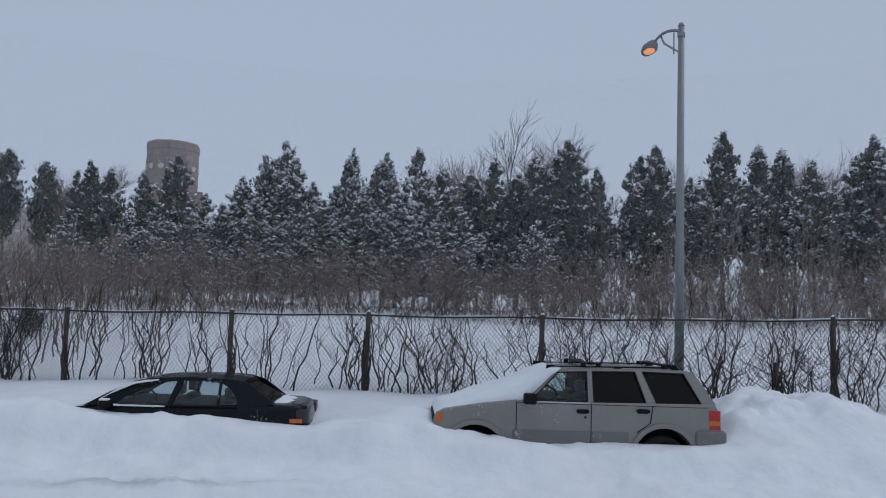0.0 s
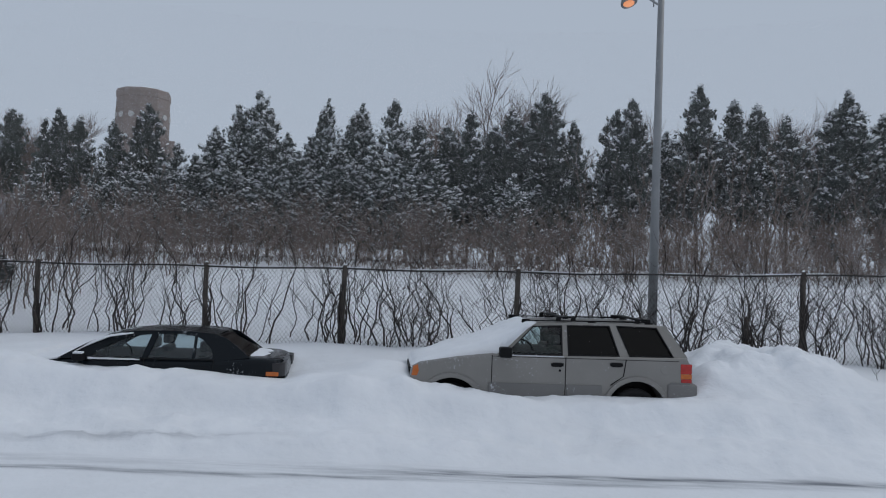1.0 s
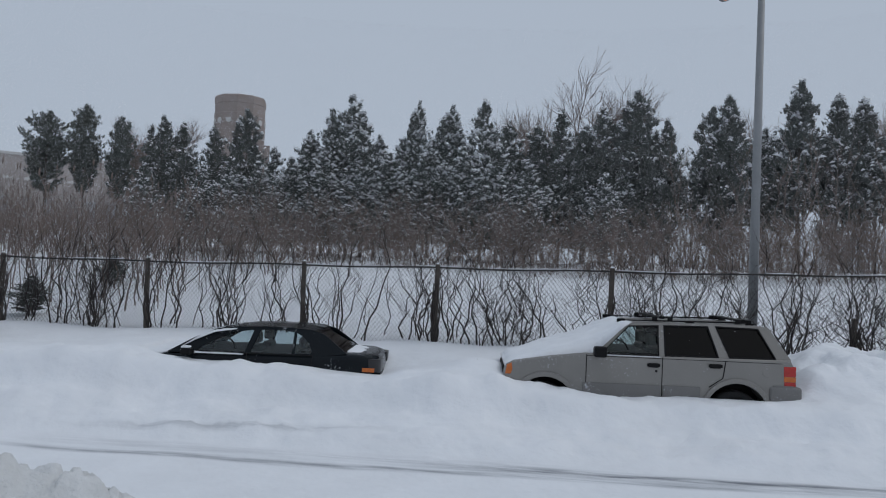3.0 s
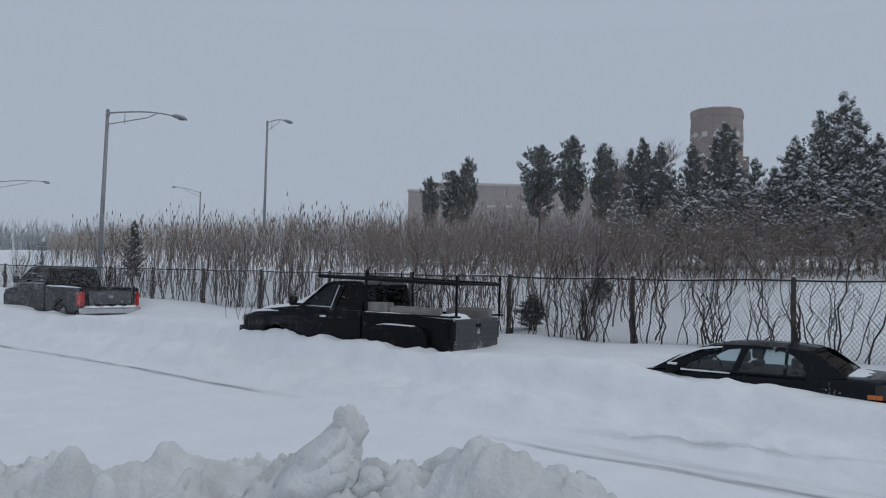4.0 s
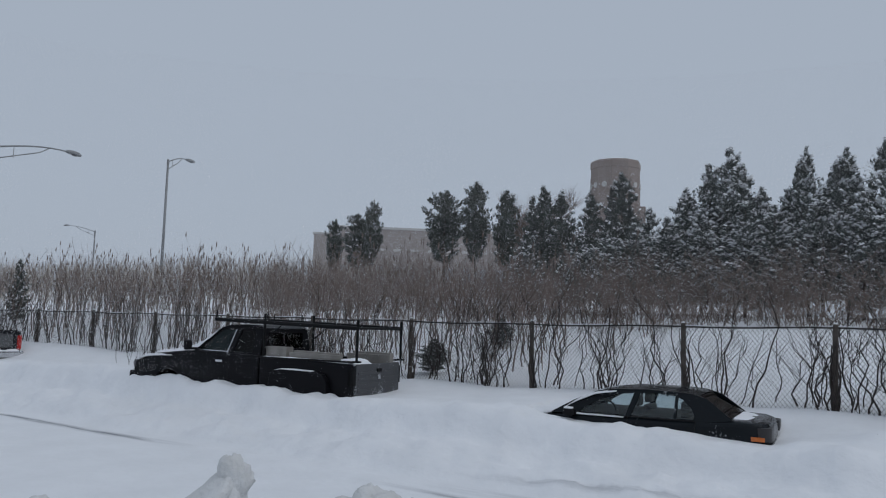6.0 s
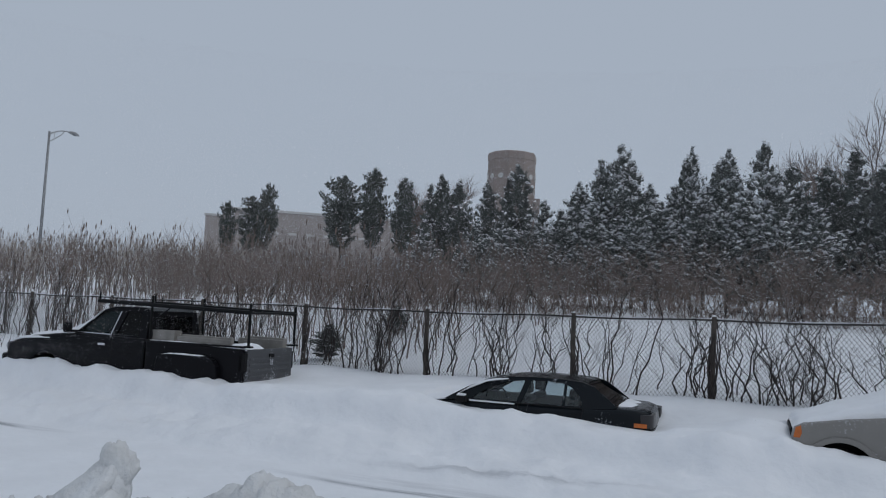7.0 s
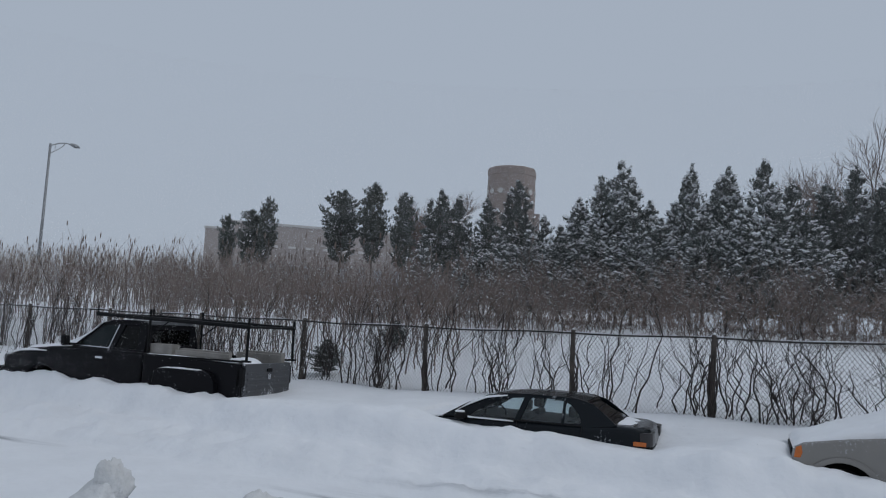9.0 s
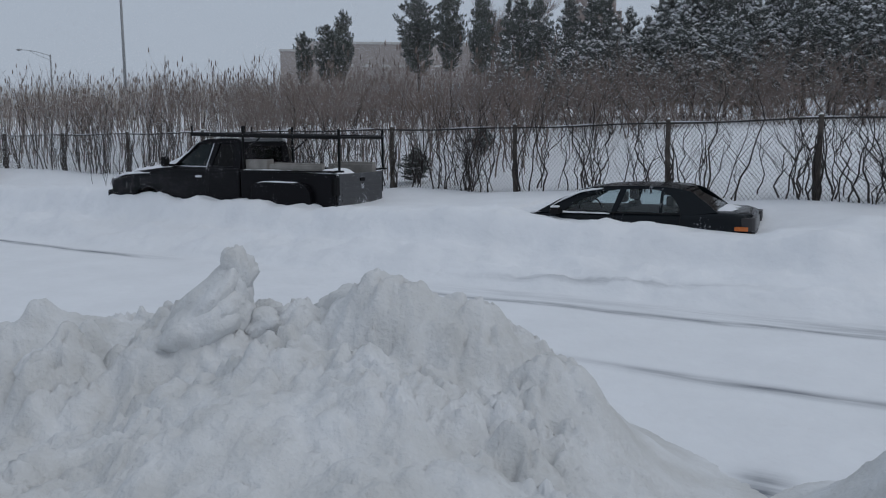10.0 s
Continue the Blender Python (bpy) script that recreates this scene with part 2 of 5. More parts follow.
def mirrored(bm, width):
    for v in bm.verts:
        v.co.y = width - v.co.y
    return bm


def cylinder(p, q, r0, r1=None, sides=10):
    """A tapered rod from p to q."""
    r1 = r0 if r1 is None else r1
    bm = bmesh.new()
    p, q = Vector(p), Vector(q)
    d = q - p
    bmesh.ops.create_cone(bm, cap_ends=True, segments=sides, radius1=r0, radius2=r1, depth=d.length,
                          matrix=Matrix.Translation((p + q) / 2) @ d.to_track_quat("Z", "Y").to_matrix().to_4x4())
    return bm


def lathe(profile, sides=28):
    """Turns (radius, y) round the y axis, closed."""
    bm = bmesh.new()
    rings = [[bm.verts.new((r * math.cos(2 * math.pi * k / sides), y, r * math.sin(2 * math.pi * k / sides))) for k in range(sides)] for r, y in profile]
    for a, b in zip(rings, rings[1:] + rings[:1]):
        for k in range(sides):
            bm.faces.new((a[k], a[(k + 1) % sides], b[(k + 1) % sides], b[k]))
    return bm


def moved(bm, v):
    bmesh.ops.translate(bm, verts=bm.verts[:], vec=v)
    return bm


def joined(*bms):
    out = bmesh.new()
    for b in bms:
        me = bpy.data.meshes.new("tmp")
        b.to_mesh(me)
        b.free()
        out.from_mesh(me)
        bpy.data.meshes.remove(me)
    return out


def tubes(lines, sides=3):
    """Vertices and faces of tapered tubes along polylines of (points, radii)."""
    vs, fs, base = [], [], 0
    ang = np.arange(sides) * 2 * np.pi / sides
    for pts, rad in lines:
        pts, rad = np.asarray(pts, float), np.asarray(rad, float)
        d = np.gradient(pts, axis=0)
        d /= np.linalg.norm(d, axis=1)[:, None] + 1e-9
        ref = np.where(np.abs(d[:, 2:3]) > 0.9, [[1.0, 0, 0]], [[0, 0, 1.0]])
        u = np.cross(d, ref)
        u /= np.linalg.norm(u, axis=1)[:, None] + 1e-9
        w = np.cross(d, u)
        ring = pts[:, None] + rad[:, None, None] * (np.cos(ang)[None, :, None] * u[:, None] + np.sin(ang)[None, :, None] * w[:, None])
        vs.append(ring.reshape(-1, 3))
        n = len(pts)
        i, k = np.meshgrid(np.arange(n - 1), np.arange(sides), indexing="ij")
        a, b = base + i * sides + k, base + i * sides + (k + 1) % sides
        fs.append(np.stack([a, b, b + sides, a + sides], -1).reshape(-1, 4))
        base += n * sides
    return np.concatenate(vs), np.concatenate(fs)


def quick_mesh(name, verts, faces, material, smooth=False):
    """A mesh object from arrays of vertices and equal-sided faces."""
    me = bpy.data.meshes.new(name)
    n = faces.shape[1]
    me.vertices.add(len(verts))
    me.vertices.foreach_set("co", np.asarray(verts, np.float32).ravel())
    me.loops.add(faces.size)
    me.loops.foreach_set("vertex_index", faces.astype(np.int32).ravel())
    me.polygons.add(len(faces))
    me.polygons.foreach_set("loop_start", np.arange(0, faces.size, n, dtype=np.int32))
    me.update(calc_edges=True)
    me.validate()
    return finish(new(name, me), material, smooth)


# ---- ground: one sheet of snow ----
def car_zone(x):
    return np.interp(x, [-60, -34, -27, -24.5, -20, -16, -14, -12, -10, -8, -7, -6.2, -5.85, -4.6, -3.5, -2.5, -1.2, -0.7, -0.3, 0.4, 1.4, 3.7, 4.6, 8, 20],
                     [1.0, 1.0, 0.83, 0.79, 0.94, 1.06, 0.99, 0.89, 0.86, 0.88, 0.97, 0.98, 0.91, 0.85, 0.79, 0.72, 0.92, 0.90, 0.73, 0.72, 0.67, 0.68, 0.76, 0.85, 0.9])


def fence_foot(x):
    return np.interp(x, [-60, -40, -24, -16, -10, -2, 7, 20], [1.4, 1.35, 1.24, 1.05, 1.03, 1.06, 1.0, 1.0])


def in_box(x, y, x0, x1, y0, y1, s=0.12):
    return smooth01(x0 - s, x0 + s, x) * (1 - smooth01(x1 - s, x1 + s, x)) * smooth01(y0 - s, y0 + s, y) * (1 - smooth01(y1 - s, y1 + s, y))


# parked cars: pivot on the near side, heading, and the hollow beneath each
PARKED = [(1.3, 12.1, radians(5), -1.75, 2.32, 0.1, 1.68), (-4.2, 12.2, radians(6.5), -2.0, 1.6, 0.12, 1.62),
          (-24.7, 12.0, 0.0, -2.6, -0.4, 0.15, 1.8), (-9.87, 12.0, radians(6.5), -5.2, -0.25, 0.15, 1.65)]


def ground_z(x, y):
    x, y = np.broadcast_arrays(np.asarray(x, float), np.asarray(y, float))
    far = np.hypot(x, y)
    near = 1 - smooth01(40, 90, far)
    wob = 0.25 * vnoise(x * 0.45, y * 0 + 3.1, 3) + 0.12 * vnoise(x * 1.3, y * 0 + 1.7, 4)
    road = 0.07 + 0.02 * fbm(x * 0.5, y * 1.6, 11, 3)
    zone = car_zone(x) + 0.02 * fbm(x * 1.1, y * 1.1, 21, 3) * near
    yy = y + wob
    step = 0.26 * smooth01(9.95, 10.6, yy) + 0.18 * smooth01(10.5, 11.1, yy - 0.12 * vnoise(x * 2.2, y * 0, 6)) + 0.56 * smooth01(11.0, 11.6, yy * 0.6 + y * 0.4)
    z = road + (zone - road) * step
    lumpy = smooth01(9.9, 10.4, yy) * (1 - smooth01(11.9, 12.4, y)) * near
    z = z + lumpy * (0.055 * fbm(x * 2.0, y * 2.6, 8, 3) + 0.026 * np.abs(fbm(x * 6, y * 6, 9, 2)))
    z = z + 0.12 * np.exp(-((x + 1.0) / 0.45) ** 2 - ((y - 12.75) / 0.6) ** 2)
    foot = fence_foot(x) + 0.05 * fbm(x * 0.6, y * 0.6, 31, 3) * near
    z = z + (foot - z) * smooth01(13.2, 15.0, y)
    hill = np.interp(y, [15, 17, 22, 24, 28, 34, 45, 80, 400], [0, 0.2, 0.95, 1.25, 1.65, 2.3, 2.6, 2.4, 1.5])
    low = np.interp(y, [15, 17, 22, 24, 28, 34, 60, 400], [0, 0.25, 1.12, 1.42, 1.7, 1.75, 1.3, 1.0])
    hill = hill + (low - hill) * smooth01(-14, -4, x)
    rise = np.interp(x, [-60, -30, -8, 0, 12, 30], [1.0, 1.0, 1.0, 1.02, 1.1, 1.1])
    z = z + hill * rise + 0.10 * fbm(x * 0.25, y * 0.25, 41, 3) * smooth01(15.5, 20, y) * near
    # ploughed mound behind the silver car
    mound = np.exp(-np.clip((x - 5.0) / 1.3, -9, 9) ** 6) * np.exp(-((y - 13.35) / 1.0) ** 4)
    z = z + mound * (0.50 + 0.13 * fbm(x * 2.6, y * 2.6, 51, 3) + 0.05 * np.abs(fbm(x * 7, y * 7, 55, 2)))
    z = z + 0.22 * np.exp(-((x - 7.6) / 1.6) ** 2 - ((y - 12.6) / 0.9) ** 2)
    # hollows under the parked cars
    for cx, cy, a, x0, x1, y0, y1 in PARKED:
        u = (x - cx) * math.cos(a) + (y - cy) * math.sin(a)
        v = (y - cy) * math.cos(a) - (x - cx) * math.sin(a)
        z = z + (0.3 - z) * in_box(u, v, x0, x1, y0, y1, 0.06)
    return z


def slush_at(x, y):
    def streak(y0, w, x0, x1, a, tilt=0.0):
        yy = y - y0 - tilt * x - 0.06 * vnoise(x * 0.7, x * 0 + y0, 61)
        return a * np.exp(-(yy / w) ** 2) * smooth01(x0, x0 + 2.5, x) * (1 - smooth01(x1 - 2.5, x1, x))
    bend = 9.17 + 0.075 * np.clip(x + 1.0, 0, 30)
    s = 0
    for off, w, x0, x1, a in ((0.0, 0.075, -7.5, 5, 0.9), (0.30, 0.11, -2.0, 13, 1.1), (0.16, 0.2, -1, 12, 0.35), (0.42, 0.25, -7, 1.5, 0.3)):
        d = y - bend - off - 0.05 * vnoise(x * 0.7, x * 0 + off, 61)
        s = s + a * np.exp(-(d / w) ** 2) * smooth01(x0, x0 + 2.0, x) * (1 - smooth01(x1 - 2.5, x1, x)) * (0.75 + 0.35 * vnoise(x * 0.6, x * 0 + 7 * off, 66))
    s = s + streak(10.62, 0.06, -6.5, -1.5, 0.6, 0.09) + streak(6.92, 0.09, -4.0, 4, 0.8, -0.05) + streak(9.62, 0.11, -28, -11.0, 0.9, 0.012) + streak(10.0, 0.07, -11.8, -10.0, 0.8)
    s = s + 1.0 * np.exp(-((x + 1.0) / 0.16) ** 2 - ((y - 4.8) / 0.3) ** 2)
    return np.clip(s, 0, 1)


def graded(lo, hi, step, reach):
    mid = np.arange(lo, hi + step, step)
    d = step
    a = lo
    left, right = [], []
    while a > -reach:
        d *= 1.12
        a -= d
        left.append(a)
    b, d = mid[-1], step
    while b < reach:
        d *= 1.12
        b += d
        right.append(b)
    return np.concatenate([left[::-1], mid, right])


def make_ground():
    xs, ys = graded(-27, 9, 0.07, 3000), graded(4.5, 15.2, 0.055, 3000)
    X, Y = np.meshgrid(xs, ys)
    Z = ground_z(X, Y)
    nx, ny = len(xs), len(ys)
    i, j = np.meshgrid(np.arange(ny - 1), np.arange(nx - 1), indexing="ij")
    a = i * nx + j
    ob = quick_mesh("ground", np.stack([X, Y, Z], -1).reshape(-1, 3), np.stack([a, a + 1, a + nx + 1, a + nx], -1).reshape(-1, 4), SNOW, True)
    attr = ob.data.attributes.new("slush", "FLOAT", "POINT")
    attr.data.foreach_set("value", slush_at(X, Y).ravel().astype(np.float32))
    return tagged(ob, "wind-smoothed deep snow over road, verge and embankment", "snow", kind="structure")


make_ground()


# ---- vehicles ----
def arc(cx, cz, r, a0, a1, n, squash=1.0):
    return [(cx + r * math.cos(radians(a0 + (a1 - a0) * k / n)), cz + squash * r * math.sin(radians(a0 + (a1 - a0) * k / n))) for k in range(n + 1)]


def loft(poly, W, r=0.12, R=0.45, ends=0.5):
    """A body profile carried across the width, with rounded shoulders (r) and corners in plan (R)."""
    half = [0, 0.012, 0.03, 0.06, 0.11, 0.2, 0.34, 0.55]
    ys = half + [W / 2] + [W - h for h in half[::-1]]
    x0, x1 = min(p[0] for p in poly), max(p[0] for p in poly)
    zm = 0.5 * (min(p[1] for p in poly) + max(p[1] for p in poly))
    bm = bmesh.new()
    rings = []
    for y in ys:
        d = min(y, W - y)
        dz = r - math.sqrt(max(0, r * r - max(0, r - d) ** 2))
        dx = R - math.sqrt(max(0, R * R - max(0, R - d) ** 2))
        ring = []
        for x, z in poly:
            k = max(0, 1 - (x - x0) / ends) - max(0, 1 - (x1 - x) / ends)
            top = 1.0 if z > zm else -0.4
            ring.append(bm.verts.new((x + k * dx * 0.55, y, z - top * dz * 0.7)))
        rings.append(ring)
    n = len(poly)
    for a, b in zip(rings, rings[1:]):
        for k in range(n):
            bm.faces.new((a[k], a[(k + 1) % n], b[(k + 1) % n], b[k]))
    bm.faces.new(rings[0])
    bm.faces.new(rings[-1][::-1])
    return bm


def wheel(parent, x, y, z, r, side):
    """Tyre and spoked rim; side -1 faces the near side, 1 the far side."""
    w = 0.11
    t = part("wheel", moved(lathe([(r, -w * 0.7), (r * 0.96, -w), (r * 0.68, -w), (r * 0.66, -w * 0.6), (r * 0.66, w * 0.6), (r * 0.68, w), (r * 0.96, w), (r, w * 0.7)]), (x, y, z)), RUBBER, parent, "black winter tyre crusted with snow", True)
    disc = lathe([(r * 0.66, w * 0.5 * side), (r * 0.6, w * 0.85 * side), (r * 0.5, w * 0.5 * side), (r * 0.2, w * 0.75 * side), (0.01, w * 0.8 * side), (0.01, w * 0.2 * side), (r * 0.6, w * 0.2 * side)])
    part("rim", moved(disc, (x, y, z)), RIM, t, "dull alloy rim", True)
    for k in range(5):
        a = radians(72 * k + 20)
        sp = box(-0.035, 0.035, min(0.6 * w * side, 0.9 * w * side), max(0.6 * w * side, 0.9 * w * side), r * 0.12, r * 0.6, 0.01)
        bmesh.ops.rotate(sp, verts=sp.verts[:], matrix=Matrix.Rotation(a, 3, "Y"))
        part("spoke", moved(sp, (x, y, z)), RIM, t)
    return t


def snow_cap(name, parent, xs, low, top, y0, y1, seed, label, rough=0.015, edge=0.12):
    """A drift lying on a vehicle: bottom and top profiles over x, thinning at the rims."""
    nx, ny = 44, 26
    gx, gy = np.linspace(xs[0], xs[-1], nx), np.linspace(y0, y1, ny)
    X, Y = np.meshgrid(gx, gy)
    lo, hi = np.interp(X, xs, low), np.interp(X, xs, top)
    rim = np.minimum(Y - y0, y1 - Y)
    fall = np.sqrt(np.clip(rim / edge, 0, 1))
    end = np.sqrt(np.clip(np.minimum(X - xs[0], xs[-1] - X) / 0.08, 0, 1))
    Zt = lo + (hi - lo) * fall * end + rough * fbm(X * 5, Y * 5, seed, 3) * fall * end + 0.002
    V = np.concatenate([np.stack([X, Y, Zt], -1).reshape(-1, 3), np.stack([X, Y, lo - 0.01], -1).reshape(-1, 3)])
    i, j = np.meshgrid(np.arange(ny - 1), np.arange(nx - 1), indexing="ij")
    a = (i * nx + j).ravel()
    q = np.stack([a, a + 1, a + nx + 1, a + nx], -1)
    n = nx * ny
    ring = list(range(nx)) + [k * nx + nx - 1 for k in range(1, ny)] + [(ny - 1) * nx + k for k in range(nx - 2, -1, -1)] + [k * nx for k in range(ny - 2, 0, -1)]
    side = np.array([[p, q2, q2 + n, p + n] for p, q2 in zip(ring, ring[1:] + ring[:1])])
    ob = quick_mesh(name, V, np.concatenate([q, q[:, ::-1] + n, side]), SNOW, True)
    ob.parent = parent
    return tagged(ob, label)


def seat(parent, x, y, z, h):
    s = part("seat", joined(box(x, x + 0.14, y, y + 0.48, z - 0.25, z + h, 0.05, 3), box(x + 0.0, x + 0.12, y + 0.11, y + 0.37, z + h + 0.03, z + h + 0.2, 0.045, 3)), SEAT, parent, "dark fabric seat with headrest")
    return s


def loft_corner(x0, x1, z0, z1, y, s, R):
    """A lens that wraps a rounded rear corner."""
    pts = [(x0, -0.006)] + [(x1 - R + R * math.sin(a), R - 0.006 - R * math.cos(a)) for a in np.linspace(0, math.pi / 2, 7)] + [(x1, 0.4)]
    ins = [(px - 0.05, py + 0.03) for px, py in pts[::-1]]
    bm = bmesh.new()
    f = bm.faces.new([bm.verts.new((px, y + s * py, z0)) for px, py in pts + ins])
    ext = bmesh.ops.extrude_face_region(bm, geom=[f])
    for g in ext["geom"]:
        if isinstance(g, bmesh.types.BMVert):
            g.co.z = z1
    return bm


def make_suv():
    W, belt = 1.76, 1.2
    e = thing("suv", Matrix.Translation((1.3, 12.1, 0)) @ Matrix.Rotation(radians(5), 4, "Z") @ Matrix.Diagonal((1.02, 1, 1, 1)) @ Matrix.Translation((-2.19, 0, -0.025)), "silver-beige boxy four-door off-roader half buried in drifted snow", "car")
    lean = lambda z: 0.0 + 0.24 * max(0.0, z - belt)
    sill = 0.42
    body = [(0.35, 0.55), (0.35, 0.90), (0.38, 1.07), (0.49, 1.13), (1.0, 1.22), (1.50, 1.285), (1.75, 1.265), (4.37, 1.295), (4.42, 1.20), (4.43, 0.50)]
    body += [(4.10, sill + 0.06)] + arc(3.63, 0.50, 0.44, 0, 180, 12) + [(3.1, sill), (1.42, sill)] + arc(0.94, 0.49, 0.43, 0, 180, 12)
    b = part("body", prism(body, 0, W, 0.035, 3), SUV_PAINT, e, "silver-beige painted body with a salt film")
    part("wheel_well", box(0.5, 4.1, 0.32, W - 0.32, 0.40, 1.0), BLACK, e, "black wheel well")
    part("interior", box(1.75, 4.2, 0.12, W - 0.12, 1.2, 1.305), BLACK, e, "dark interior trim")
    # greenhouse
    outer = [(1.56, 1.27), (2.03, 1.70), (2.12, 1.735), (3.88, 1.765), (4.09, 1.745), (4.39, 1.29)]
    w1 = [(1.72, 1.275), (2.12, 1.685), (2.53, 1.705), (2.53, 1.285)]
    w2 = [(2.63, 1.285), (2.62, 1.71), (3.23, 1.72), (3.37, 1.29)]
    w3 = [(3.53, 1.295), (3.35, 1.725), (3.94, 1.715), (4.17, 1.30)]
    for far in (False, True):
        fl = (lambda bm: mirrored(bm, W)) if far else (lambda bm: bm)
        part("side_frame", fl(plate(outer, [w1, w2, w3], lambda z: lean(z) + 0.012, 0.05)), SUV_PAINT, e)
        for w, g, nm in ((w1, MIDTINT, "clear front side window"), (w2, TINT, "dark tinted rear side window"), (w3, TINT, "dark tinted cargo window")):
            pane = part("window", fl(plate(w, [], lambda z: lean(z) + 0.03, 0.006)), g, e, nm)
            pane.visible_shadow = False
            cx, cz = sum(p[0] for p in w) / 4, sum(p[1] for p in w) / 4
            grow = [(cx + (x - cx) * 1.035, cz + (z - cz) * 1.05) for x, z in w]
            shrink = [(cx + (x - cx) * 0.975, cz + (z - cz) * 0.96) for x, z in w]
            part("rubber_seal", fl(plate(grow, [shrink], lambda z: lean(z) + 0.004, 0.02)), BLACK, e)
        bs = box(1.70, 2.55, -0.006, 0.02, 1.255, 1.272, 0.004)
        part("chrome_strip", fl(bs), CHROME, e)
    rt = [(1.98, 1.68), (2.10, 1.735), (2.5, 1.752), (3.3, 1.765), (3.9, 1.765), (4.08, 1.745), (4.12, 1.70), (3.9, 1.72), (2.15, 1.70)]
    part("roof", prism(rt, lean(1.76) + 0.01, W - lean(1.76) - 0.01, 0.02, 3), SUV_PAINT, e, "silver-beige roof panel")
    part("windscreen", prism([(1.57, 1.28), (2.04, 1.70), (2.05, 1.695), (1.58, 1.275)], 0.14, W - 0.14), GLASS, e).visible_shadow = False
    part("rear_window", prism([(4.09, 1.74), (4.375, 1.30), (4.385, 1.30), (4.10, 1.74)], 0.2, W - 0.2), TINT, e).visible_shadow = False
    # roof rack
    for y in (0.2, W - 0.23):
        part("roof_rail", prism([(1.95, 1.735), (2.0, 1.775), (3.85, 1.81), (3.9, 1.775), (3.86, 1.785), (2.02, 1.76)], y, y + 0.035, 0.008), BLACK, e, "black roof rail")
        for x in (2.02, 3.0, 3.85):
            part("rail_foot", box(x - 0.06, x + 0.06, y - 0.005, y + 0.04, 1.73, 1.79, 0.012), BLACK, e)
        for x in (2.50, 2.72, 3.68, 3.84):
            part("rail_bracket", box(x - 0.035, x + 0.035, y - 0.01, y + 0.045, 1.775, 1.84, 0.015), BLACK, e)
    for x in (2.6, 3.76):
        part("cross_bar", prism(arc(x, 1.825, 0.05, 0, 360, 9, 0.4)[:-1], 0.2, W - 0.2), BLACK, e, "black roof cross bar")
    # flares, cladding, bumper, doors
    for cx, cz, r, x0, x1 in ((0.94, 0.49, 0.44, 0, 180), (3.63, 0.50, 0.45, 0, 180)):
        ring = arc(cx, cz, r + 0.055, 0, 180, 16) + arc(cx, cz, r - 0.015, 180, 0, 16)
        for y0 in (-0.03, W - 0.04):
            part("wheel_arch_flare", prism(ring, y0, y0 + 0.07, 0.008), SUV_PAINT, e)
    for x0, x1 in ((1.47, 2.565), (2.6, 3.12)):
        part("door_cladding", box(x0, x1, -0.022, 0.01, 0.48, 0.86, 0.012), CLADDING, e, "grey lower door cladding")
    part("side_moulding", box(4.13, 4.42, -0.018, 0.01, 0.90, 0.93, 0.006), CLADDING, e)
    part("rear_bumper", joined(box(4.08, 4.53, -0.035, W + 0.035, 0.52, 0.915, 0.05, 3)), CLADDING, e, "grey plastic rear bumper")
    part("front_bumper", box(0.22, 0.54, -0.02, W + 0.02, 0.50, 0.83, 0.07, 3), CLADDING, e, "grey plastic front bumper under snow")
    part("front_grille", box(0.345, 0.39, 0.35, W - 0.35, 0.86, 1.02, 0.015), BLACK, e)
    for x, zt in ((1.515, 1.26), (2.583, 1.26)):
        part("door_gap", box(x - 0.006, x + 0.006, -0.003, 0.006, 0.46, zt), BLACK, e)
    part("door_gap", prism([(3.46, 1.25), (3.475, 1.25), (3.44, 1.0), (3.25, 0.86), (3.235, 0.87), (3.425, 1.0)], -0.003, 0.006), BLACK, e)
    part("beltline_gap", box(1.52, 4.25, -0.002, 0.006, 1.238, 1.246), BLACK, e)
    for x0, x1, zc in ((2.37, 2.55, 1.145), (3.23, 3.42, 1.17)):
        h = part("door_handle", joined(box(x0, x1, -0.032, 0.005, zc - 0.022, zc + 0.024, 0.012), box(x0 + 0.02, x1 - 0.02, -0.005, 0.01, zc - 0.035, zc + 0.03, 0.004)), BLACK, e, "black door handle")
    part("lock", moved(lathe([(0.018, -0.004), (0.001, -0.004), (0.001, 0.006), (0.018, 0.006)], 12), (2.5, 0, 1.06)), BLACK, e)
    part("fuel_flap", moved(lathe([(0.085, -0.004), (0.07, -0.006), (0.001, -0.006), (0.001, 0.006), (0.085, 0.006)], 24), (4.06, 0, 1.12)), SUV_PAINT, e, "round fuel flap")
    part("wing_mirror", joined(box(1.60, 1.78, -0.19, -0.02, 1.235, 1.39, 0.04, 3), box(1.68, 1.78, -0.06, 0.03, 1.235, 1.29, 0.01)), BLACK, e, "black wing mirror")
    part("wing_mirror", joined(box(1.60, 1.78, W + 0.02, W + 0.19, 1.235, 1.39, 0.04, 3), box(1.68, 1.78, W - 0.03, W + 0.06, 1.235, 1.29, 0.01)), BLACK, e)
    for y0, y1 in ((-0.008, 0.16), (W - 0.16, W + 0.008)):
        part("corner_lamp", prism([(0.37, 0.93), (0.395, 1.065), (0.46, 1.095), (0.475, 1.0), (0.45, 0.93)], y0, y1, 0.012), AMBER, e, "amber corner lamp")
        tl = part("tail_light", box(4.275, 4.445, y0, y1, 1.06, 1.205, 0.012), RED, e, "red tail light")
        part("indicator_lens", box(4.28, 4.445, y0, y1, 0.985, 1.058, 0.008), AMBER, tl, "amber indicator lens")
